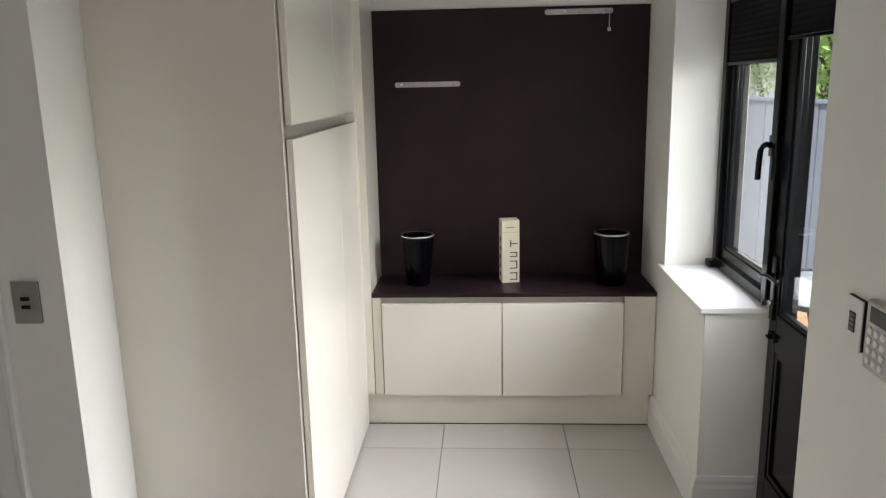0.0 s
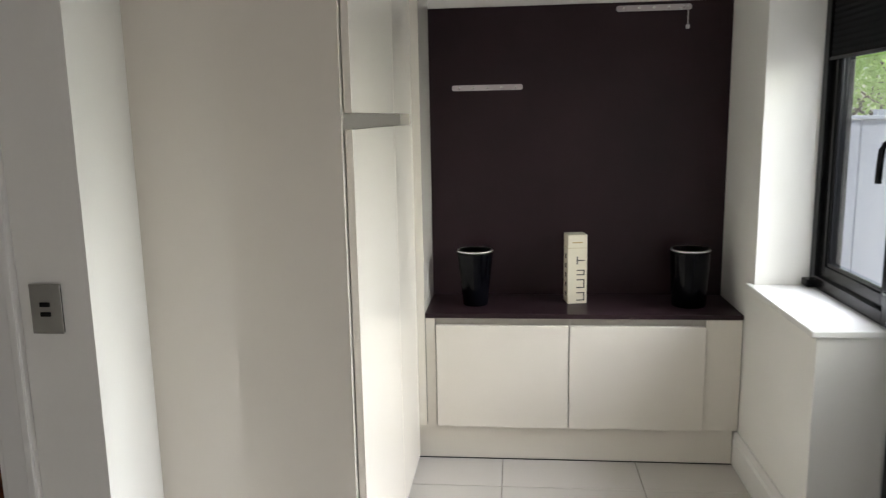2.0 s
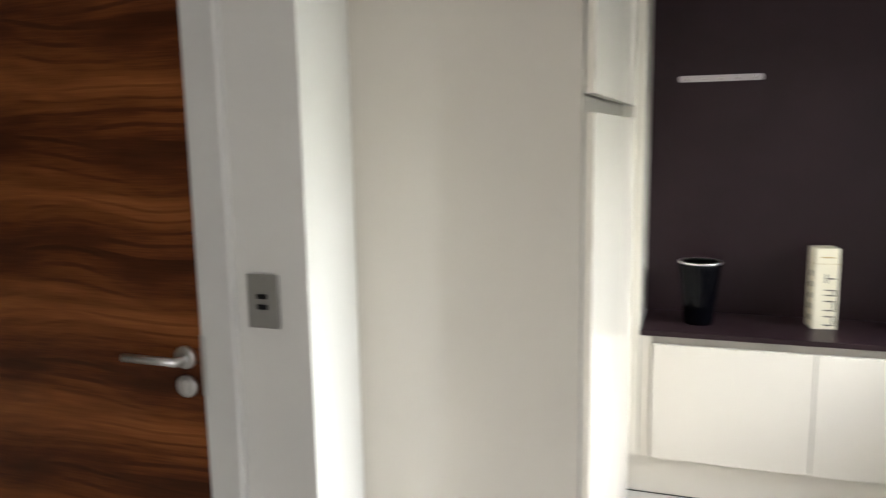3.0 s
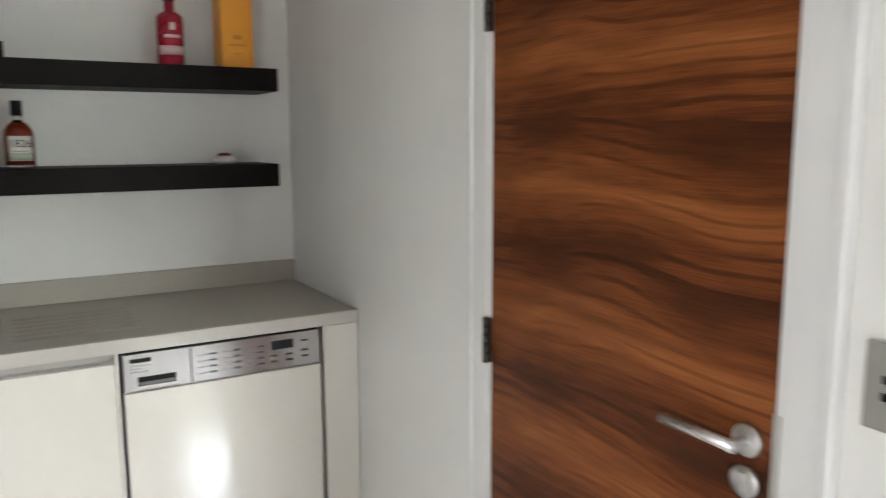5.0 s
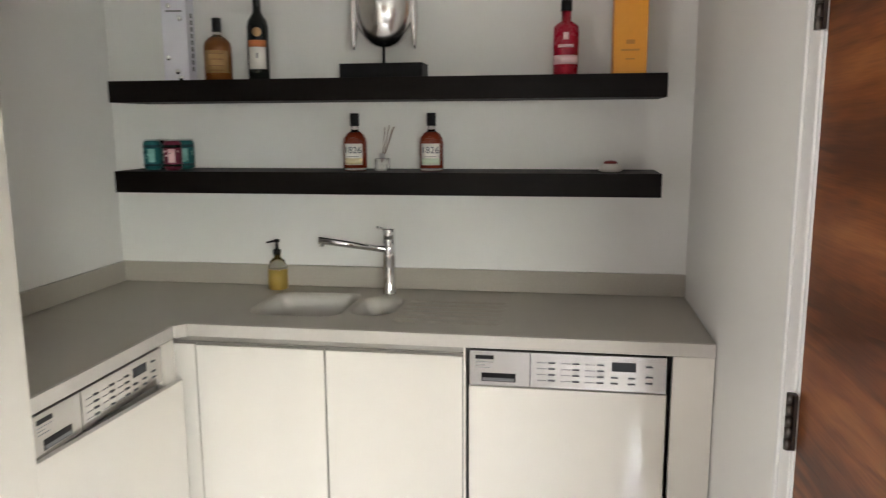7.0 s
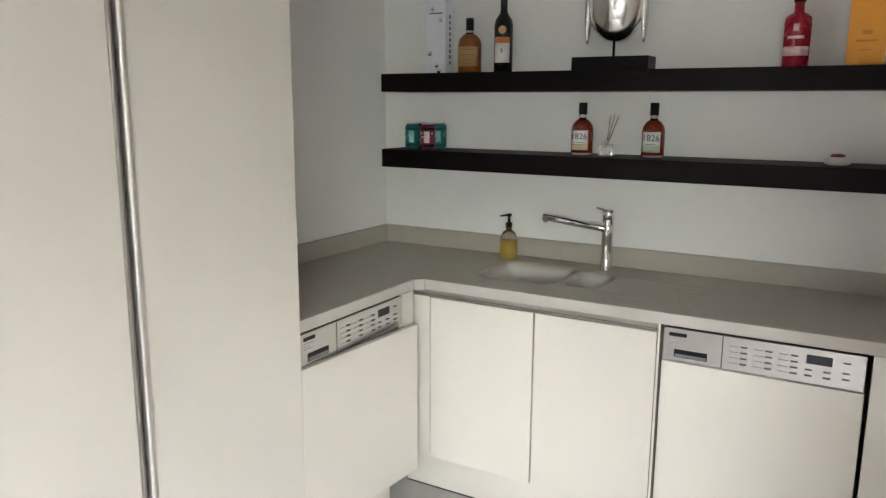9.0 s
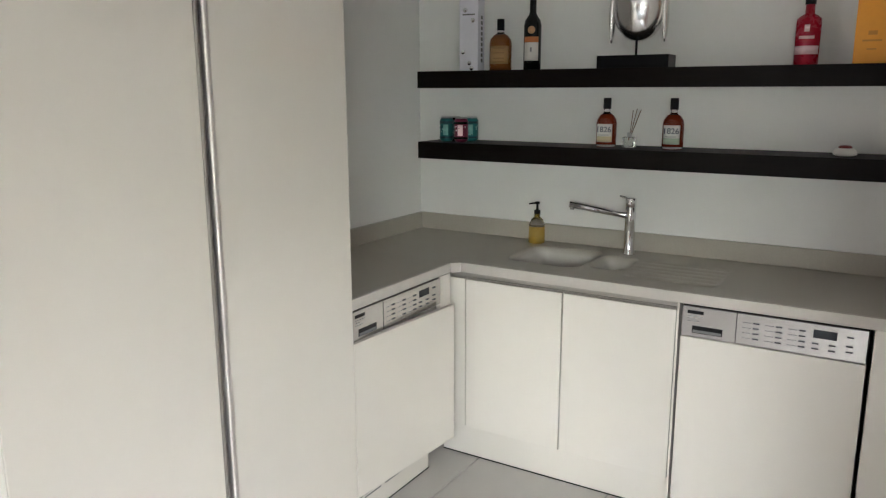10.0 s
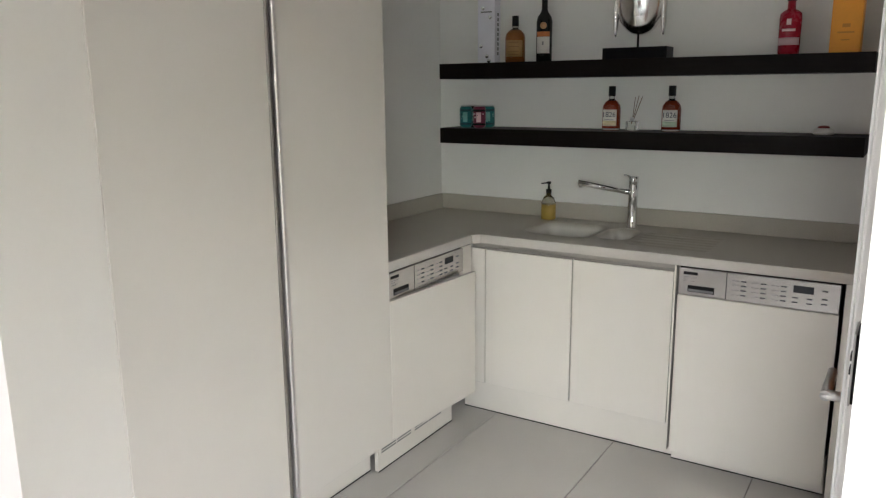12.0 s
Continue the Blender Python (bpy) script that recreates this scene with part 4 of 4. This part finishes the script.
def spirit_bottle(x, y, tint_label):
    at = (x, y, Z1)
    b = thing("spirit_bottle", at, "clear bottle of rust-red spirit with a black stopper and " + tint_label + " label", "bottle", "pair of spirit bottles")
    part("glass", lathe([(0.0, 0.0), (0.040, 0.0), (0.0425, 0.005), (0.0425, 0.100), (0.039, 0.118), (0.028, 0.134), (0.0145, 0.143), (0.0125, 0.150), (0.0125, 0.168), (0.0, 0.168)], 40, at), M_CLEARP, b)
    part("liquid", lathe([(0.0, 0.012), (0.0395, 0.012), (0.0402, 0.098), (0.0370, 0.116), (0.026, 0.131), (0.0, 0.134)], 40, at), M_RUST, b, "rust-red spirit")
    part("stopper", lathe([(0.0125, 0.160), (0.0165, 0.160), (0.0165, 0.203), (0.0155, 0.206), (0.0, 0.206)], 28, at), M_BLACK, b, "black wax stopper")
    a = 0.06
    lab = part("label", arc_label(0.0428, 0.022, 0.098, a - 0.86, a + 0.86, at), M_LABW, b, "white paper label")
    part("label_band", arc_label(0.0434, 0.024, 0.046, a - 0.84, a + 0.84, at), mat("label_tint", (0.50, 0.58, 0.44) if tint_label == "green" else (0.62, 0.52, 0.32), 0.6), lab)
    r = 0.0438
    lettering("1826", 0.033, pose(x + r * math.cos(a), y + r * math.sin(a), Z1 + 0.064) @ pose(0, 0, 0, 90, 0, 90 + math.degrees(a)), M_NAVY, lab)
    part("print_line", arc_label(0.0437, 0.051, 0.053, a - 0.5, a + 0.5, at), M_GREY, lab)


spirit_bottle(-3.205, 0.832, "cream")
spirit_bottle(-3.205, 1.115, "green")


def diffuser():
    at = (-3.215, 0.930, Z1)
    d = thing("reed_diffuser", at, "small square glass reed diffuser with thin brown reeds", "diffuser")
    part("bottle", mk(-3.241, -3.189, 0.906, 0.954, Z1, Z1 + 0.044, bev=0.004), M_CLEARP, d)
    part("oil", mk(-3.236, -3.194, 0.911, 0.949, Z1 + 0.004, Z1 + 0.022), M_CLEARP, d)
    part("collar", lathe([(0.0, 0.044), (0.010, 0.044), (0.010, 0.062), (0.0, 0.062)], 20, at), M_STEEL, d, "steel collar")
    for dx, dy, h in ((0.004, 0.013, 0.155), (-0.006, 0.027, 0.162), (0.0, 0.046, 0.158), (-0.02, 0.036, 0.15)):
        part("reed", rod((at[0], at[1], Z1 + 0.03), (at[0] + dx, at[1] + dy, Z1 + h), 0.0014, 8), M_REED, d)


diffuser()


def tin():
    at = (-3.20, 1.745, Z1)
    t = thing("small_tin", at, "small round white tin with a red button lid", "tin")
    part("body", lathe([(0.0, 0.0), (0.030, 0.0), (0.040, 0.004), (0.041, 0.012), (0.036, 0.022), (0.026, 0.028), (0.0, 0.029)], 36, at), M_LABW, t)
    part("lid", lathe([(0.0235, 0.028), (0.023, 0.033), (0.018, 0.037), (0.0, 0.039)], 32, at), M_RED2, t)


tin()


def drink_can(x, y, material, label, second, third):
    at = (x, y, Z1)
    rnd = random.Random(round((x + 4) * 1000 + y * 977))
    c = thing("drink_can", at, label, "can", "drink cans")
    body = part("body", lathe([(0.0, 0.002), (0.024, 0.0), (0.0325, 0.010), (0.0328, 0.014), (0.0328, 0.098), (0.027, 0.110)], 36, at), material, c)
    part("lid", lathe([(0.0272, 0.109), (0.0275, 0.1145), (0.0255, 0.115), (0.0245, 0.110), (0.0, 0.110)], 36, at), M_STEEL, c, "silver can lid")
    part("band", arc_label(0.0330, 0.030, 0.080, 0.0, 0.75, at), second, body, "printed label panel")
    part("band", arc_label(0.0330, 0.084, 0.095, -1.4, 1.7, at), third, body)
    part("band", arc_label(0.0330, 0.015, 0.024, -1.4, 1.7, at), third, body)
    for k in range(9):
        a, z = rnd.uniform(-1.3, 1.5), rnd.uniform(0.028, 0.076)
        part("print", arc_label(0.0335, z, z + rnd.uniform(0.003, 0.008), a, a + rnd.uniform(0.12, 0.35), at, 4), rnd.choice((second, third)), body)


M_MINT = mat("mint_print", (0.20, 0.46, 0.40), 0.35, var=0.2, scale=40)
M_DKTEAL = mat("deep_teal_print", (0.008, 0.06, 0.07), 0.35, var=0.2, scale=40)
drink_can(-3.180, 0.046, M_TEAL, "teal drink can with a mint label", M_MINT, M_DKTEAL)
drink_can(-3.160, 0.138, M_MAG, "wine-red drink can with a pink label", M_PINK, M_DKGLASS)
drink_can(-3.250, 0.050, M_DKGLASS, "dark drink can behind the others", M_MINT, M_TEAL)
drink_can(-3.236, 0.150, M_TEAL, "teal drink can behind the others", M_MINT, M_DKTEAL)


def card_tube():
    b = thing("lilac_box", (-3.22, 0.18, Z2), "pale lilac bottle box with small silver studs", "box")
    m = pose(-3.215, 0.163, Z2, 0, 0, 8)

    def put(name, bm, material, parent=b, label=""):
        bmesh.ops.transform(bm, matrix=m, verts=bm.verts)
        return part(name, bm, material, parent, label)
    put("carton", mk(-0.042, 0.042, -0.046, 0.046, 0, 0.335, bev=0.002), M_LILAC)
    for y, z in ((0.025, 0.225), (-0.032, 0.085), (0.018, 0.012), (-0.02, 0.27), (0.005, 0.035)):
        bm = lathe([(0.0, 0), (0.0105, 0), (0.009, 0.005), (0.0, 0.007)], 18)
        bmesh.ops.transform(bm, matrix=pose(0.042, y * 0.84, z, 0, 90), verts=bm.verts)
        put("stud", bm, M_CHROME)
    bm = bmesh.new()
    for k in range(9):
        box(bm, -0.016, 0.004, 0.046, 0.0466, 0.04 + k * 0.024, 0.056 + k * 0.024)
    put("side_lettering", bm, M_GREY)
    put("lettering", mk(0.042, 0.0426, -0.030, 0.030, 0.248, 0.254), M_GREY)


card_tube()


def whisky():
    at = (-3.205, 0.318, Z2)
    b = thing("whisky_bottle", at, "round-shouldered bottle of amber whisky with a tan label", "bottle")
    part("glass", lathe([(0.0, 0.0), (0.047, 0.0), (0.050, 0.006), (0.050, 0.118), (0.046, 0.138), (0.032, 0.155), (0.0155, 0.164), (0.0145, 0.172), (0.0145, 0.185), (0.0, 0.185)], 40, at), M_CLEARP, b)
    part("liquid", lathe([(0.0, 0.01), (0.0475, 0.01), (0.0475, 0.117), (0.044, 0.136), (0.030, 0.150), (0.0, 0.151)], 40, at), M_AMBER, b, "amber whisky")
    part("stopper", lathe([(0.0145, 0.176), (0.0165, 0.176), (0.0165, 0.226), (0.0, 0.227)], 28, at), M_BLACK, b, "black stopper")
    lab = part("label", arc_label(0.0503, 0.028, 0.108, -0.7, 1.25, at), M_LABT, b, "tan paper label")
    for z in (0.095, 0.075, 0.052, 0.036):
        part("print_line", arc_label(0.0507, z, z + 0.003, -0.25, 0.80, at), M_TANINK, lab)


M_SEAL = mat("bronze_foil_seal", (0.55, 0.33, 0.16), 0.35, metal=0.6)


def wine():
    at = (-3.205, 0.476, Z2)
    b = thing("wine_bottle", at, "dark wine bottle with a white and orange label", "bottle")
    part("glass", lathe([(0.0, 0.0), (0.036, 0.0), (0.0385, 0.005), (0.0385, 0.190), (0.034, 0.212), (0.018, 0.236), (0.0145, 0.248), (0.0145, 0.310), (0.0155, 0.312), (0.0155, 0.322), (0.0, 0.323)], 40, at), M_DKGLASS, b)
    lab = part("label", arc_label(0.0388, 0.040, 0.118, -0.65, 1.15, at), M_LABW, b, "white paper label")
    part("label_band", arc_label(0.0390, 0.1185, 0.142, -0.65, 1.15, at), M_CORK, b, "orange label band")
    part("emblem", arc_label(0.0392, 0.078, 0.096, 0.16, 0.36, at), M_PRINT, lab)
    bm = lathe([(0.0, 0), (0.0165, 0), (0.016, 0.0015), (0.0, 0.002)], 28)
    bmesh.ops.transform(bm, matrix=pose(at[0], at[1], at[2] + 0.170, 0, 0, 17) @ pose(0.0375, 0, 0, 0, 90), verts=bm.verts)
    part("seal", bm, M_SEAL, b, "round bronze seal")


def red_bottle():
    at = (-3.205, 1.584, Z2)
    b = thing("gin_bottle", at, "crimson gin bottle with a pink label band", "bottle")
    part("glass", lathe([(0.0, 0.0), (0.038, 0.0), (0.0415, 0.005), (0.0430, 0.145), (0.041, 0.165), (0.028, 0.176), (0.016, 0.182), (0.0155, 0.215), (0.0, 0.215)], 40, at), M_RED, b)
    part("stopper", lathe([(0.0155, 0.2155), (0.0185, 0.2155), (0.0185, 0.250), (0.0, 0.251)], 28, at), M_BLACK, b, "black stopper")
    part("label_band", arc_label(0.0422, 0.038, 0.068, -1.2, 1.2, at), M_PINK, b, "pink label band")
    bm = arc_label(0.0436, 0.093, 0.103, -0.62, 0.62, at)
    part("lettering", bm, M_PINK, b, "plain pale bars where a name stands")
    part("emblem", arc_label(0.0436, 0.118, 0.142, -0.2, 0.2, at), M_PINK, b)


def orange_box():
    b = thing("orange_box", (-3.205, 1.795, Z2), "tall bright orange card bottle box", "box")
    part("carton", mk(-3.258, -3.152, 1.740, 1.850, Z2, Z2 + 0.335, bev=0.002), M_ORANGE, b)
    part("emblem", mk(-3.152, -3.1514, 1.781, 1.809, Z2 + 0.098, Z2 + 0.112), M_DKORANGE, b)
    part("lettering", mk(-3.152, -3.1514, 1.765, 1.825, Z2 + 0.076, Z2 + 0.082), M_DKORANGE, b)
    part("small_print", mk(-3.152, -3.1514, 1.780, 1.810, Z2 + 0.048, Z2 + 0.052), M_DKORANGE, b)


M_BASE = mat("black_stone_block", (0.006, 0.006, 0.007), 0.35, var=0.1, spec=0.15)


def head_statue():
    """A plain silver head shape on a pin over a black block, as one mesh."""
    x, y = -3.205, 0.945
    bm = mk(x - 0.055, x + 0.055, y - 0.149, y + 0.149, Z2, Z2 + 0.052, bev=0.002)
    rod((x, y, Z2 + 0.05), (x, y, Z2 + 0.12), 0.005, 12, bm)
    bm2 = bmesh.new()
    bmesh.ops.create_uvsphere(bm2, u_segments=40, v_segments=28, radius=1.0)
    for v in bm2.verts:
        c = v.co
        if c.z < 0 and abs(c.z) < 0.999:
            k = (1 - abs(c.z) ** 3.0) ** 0.5 / (1 - c.z * c.z) ** 0.5
            c.x, c.y = c.x * min(k, 1.5), c.y * min(k, 1.5)
        nose = 0.16 * math.exp(-((c.y / 0.13) ** 2) - (((c.z + 0.22) / 0.16) ** 2)) if c.x > 0 else 0
        lips = 0.055 * math.exp(-((c.y / 0.25) ** 2) - (((c.z + 0.52) / 0.045) ** 2)) if c.x > 0 else 0
        lips += 0.05 * math.exp(-((c.y / 0.20) ** 2) - (((c.z + 0.61) / 0.035) ** 2)) if c.x > 0 else 0
        c.x = c.x * 0.085 + (nose + lips) * 0.11 - 0.02
        c.y *= 0.108
        c.z *= 0.180
    bmesh.ops.translate(bm2, vec=(x, y, Z2 + 0.108 + 0.180), verts=bm2.verts)
    for s in (-1, 1):
        e = bmesh.new()
        bmesh.ops.create_uvsphere(e, u_segments=16, v_segments=12, radius=1.0)
        for v in e.verts:
            v.co = Vector((v.co.x * 0.020, v.co.y * 0.0135 - s * 0.001 * v.co.z, v.co.z * 0.110))
        bmesh.ops.translate(e, vec=(x - 0.01, y + s * 0.110, Z2 + 0.212), verts=e.verts)
        tmp = bpy.data.meshes.new("tmp")
        e.to_mesh(tmp)
        e.free()
        bm2.from_mesh(tmp)
        bpy.data.meshes.remove(tmp)
    for f in bm2.faces:
        f.smooth = True
        f.material_index = 1
    tmp = bpy.data.meshes.new("tmp")
    bm2.to_mesh(tmp)
    bm2.free()
    bm.from_mesh(tmp)
    bpy.data.meshes.remove(tmp)
    bmesh.ops.recalc_face_normals(bm, faces=bm.faces)
    me = bpy.data.meshes.new("statue")
    bm.to_mesh(me)
    bm.free()
    me.materials.append(M_BASE)
    me.materials.append(M_SILVER)
    tagged(new("statue", me), "silver head sculpture with long ears on a black block", "statue")


whisky()
wine()
red_bottle()
orange_box()
head_statue()

# ---- outside ----
M_GROUND = mat("pale_patio_paving", (0.42, 0.40, 0.36), 0.8, var=0.15, scale=3.0, bump=0.2, bscale=30)
M_FENCE = mat("blue_grey_fence_paint", (0.215, 0.238, 0.275), 0.65, var=0.12, scale=5.0, bump=0.1, bscale=60, stretch=(1, 1, 0.2))
M_BARK = mat("brown_bark", (0.10, 0.07, 0.05), 0.9, var=0.3, scale=20, bump=0.5)
M_LEAF = mat("fresh_green_leaf", (0.21, 0.36, 0.08), 0.4, var=0.4, scale=3.0)
leaf_nodes = M_LEAF.node_tree
leaf_shine = leaf_nodes.nodes.new("ShaderNodeBsdfTranslucent")
leaf_shine.inputs["Color"].default_value = (0.62, 0.80, 0.30, 1)
leaf_mix = leaf_nodes.nodes.new("ShaderNodeMixShader")
leaf_mix.inputs[0].default_value = 0.6
leaf_nodes.links.new(leaf_nodes.nodes["Principled BSDF"].outputs[0], leaf_mix.inputs[1])
leaf_nodes.links.new(leaf_shine.outputs[0], leaf_mix.inputs[2])
leaf_nodes.links.new(leaf_mix.outputs[0], leaf_nodes.nodes["Material Output"].inputs[0])
M_PLANTER = mat("orange_brown_timber", (0.42, 0.22, 0.11), 0.7, var=0.2, scale=8.0)

bm = bmesh.new()
outer = [bm.verts.new(p) for p in ((-400, -400, -0.13), (400, -400, -0.13), (400, 400, -0.13), (-400, 400, -0.13))]
bm.faces.new(outer)
struct("ground", bm, M_GROUND, "pale paved ground outside", "ground")

fence = thing("garden_fence", (3.0, 6.5, -0.13), "blue-grey painted close-board garden fence", "fence")
board_me = mesh_of("board", mk(-0.009, 0.009, -0.148, 0.148, 0, 1.62, bev=0.003, seg=1), M_FENCE)
for k in range(44):
    o = new("board", board_me)
    o.parent = fence
    o.location = (random.uniform(-0.003, 0.003) + (0.008 if k % 2 else 0), -7.0 + k * 0.302, random.uniform(-0.004, 0.004))
post_me = mesh_of("post", mk(-0.045, 0.045, -0.045, 0.045, 0, 1.70, bev=0.006, seg=1), M_FENCE)
for k in range(8):
    o = new("post", post_me)
    o.parent = fence
    o.location = (0.065, -6.8 + k * 1.83, 0)
part("capping", mk(2.96, 3.06, -0.6, 12.8, 1.492, 1.522, bev=0.005), M_FENCE, fence)


def shrub(x, y, z, r, h, seed):
    rnd = random.Random(seed)
    t = thing("tree", (x, y, -0.13), "leafy green tree above the garden fence", "tree", "trees behind the fence")
    tb = rod((x, y, -0.13), (x + 0.1, y, z), 0.07, 10, None, 0.03)
    limbs = []
    for k in range(9):
        a, up = rnd.uniform(0, 6.28), rnd.uniform(0.3, 1.0)
        tip = Vector((x + math.cos(a) * r * 0.8, y + math.sin(a) * r * 0.8, z + h * up))
        rod((x + 0.08, y, z * rnd.uniform(0.7, 1.0)), tip, 0.03, 7, tb, 0.008)
        limbs.append(tip)
    part("trunk", tb, M_BARK, t)
    verts, faces = [], []
    for _ in range(5200):
        c = rnd.choice(limbs)
        p = Vector((x, y, z + h * 0.3)).lerp(c, rnd.uniform(0.3, 1.25)) + Vector((rnd.gauss(0, 0.24), rnd.gauss(0, 0.24), rnd.gauss(0, 0.24)))
        d = Vector((rnd.gauss(0, 1), rnd.gauss(0, 1), rnd.gauss(-0.4, 0.6))).normalized()
        s = d.cross(Vector((rnd.gauss(0, 1), rnd.gauss(0, 1), rnd.gauss(0, 1)))).normalized()
        ll, ww = rnd.uniform(0.05, 0.11), rnd.uniform(0.013, 0.025)
        i = len(verts)
        up = d.cross(s) * 0.008
        verts += [p, p + d * ll * 0.5 + s * ww + up, p + d * ll, p + d * ll * 0.5 - s * ww + up]
        faces += [(i, i + 1, i + 2), (i, i + 2, i + 3)]
    me = bpy.data.meshes.new("crown")
    me.from_pydata(verts, [], faces)
    me.materials.append(M_LEAF)
    o = new("crown", me)
    o.parent = t
    o.location = -t.location


shrub(4.1, 8.2, 1.25, 1.3, 1.7, 3)
shrub(4.0, 10.6, 1.2, 1.4, 1.8, 5)
shrub(4.2, 5.9, 1.3, 1.2, 1.6, 8)
shrub(5.6, 12.6, 1.3, 1.8, 2.4, 11)
shrub(5.8, 7.4, 1.6, 1.7, 2.2, 13)

M_TABLE = mat("pale_obscured_glass", (0.36, 0.39, 0.39), 0.15, var=0.05, scale=6.0)


def garden_table(x, y, z, r):
    t = thing("garden_table", (x, y, -0.13), "round garden table with a pale glass top and black rim", "table")
    part("tabletop", lathe([(0.0, 0.0), (r - 0.012, 0.0), (r - 0.012, 0.008), (0.0, 0.008)], 48, (x, y, z - 0.006)), M_TABLE, t, "pale obscured glass top")
    part("rim", tube([(x + r * math.cos(a * math.pi / 24), y + r * math.sin(a * math.pi / 24), z) for a in range(49)], 0.013, 10), M_BLACKF, t, "black tubular rim")
    for k in range(4):
        a = math.pi / 4 + k * math.pi / 2
        c, s = math.cos(a), math.sin(a)
        part("leg", tube([(x + c * r * f, y + s * r * f, -0.13 + (z + 0.13) * h) for f, h in ((0.72, 0.0), (0.62, 0.35), (0.66, 0.7), (0.97, 0.985))], 0.010, 10), M_BLACKF, t)


garden_table(1.95, 3.70, 0.70, 0.42)

pl = thing("planter", (2.25, 4.9, -0.13), "low orange-brown timber planter on the paving", "planter")
bm = mk(2.0, 2.5, 4.5, 5.3, -0.13, 0.22, bev=0.006)
part("box", bm, M_PLANTER, pl)
part("rim", mk(1.97, 2.53, 4.47, 5.33, 0.22, 0.25, bev=0.005), M_PLANTER, pl)

# ---- floor tiles ----
tile_meshes = {}
XL = [1.216, 0.613, 0.010, -0.593, -1.196, -1.799, -3.005]
YL = [0.436 + 0.604 * k for k in range(-4, 7)]
floor_ob = bpy.data.objects["floor"]
for xb_, xa_ in zip(XL, XL[1:]):
    for ya_, yb_ in zip(YL, YL[1:]):
        if xa_ < -1.0 and (ya_ > 2.0 or yb_ < -0.2):
            continue
        w_, h_ = round(xb_ - xa_ - 0.004, 4), round(yb_ - ya_ - 0.004, 4)
        if (w_, h_) not in tile_meshes:
            tile_meshes[(w_, h_)] = mesh_of("tile", mk(-w_ / 2, w_ / 2, -h_ / 2, h_ / 2, -0.008, 0.0, bev=0.0012, seg=1), M_TILE)
        t_ = new("tile", tile_meshes[(w_, h_)])
        t_.parent = floor_ob
        t_.location = ((xa_ + xb_) / 2, (ya_ + yb_) / 2, random.uniform(-0.0003, 0.0))
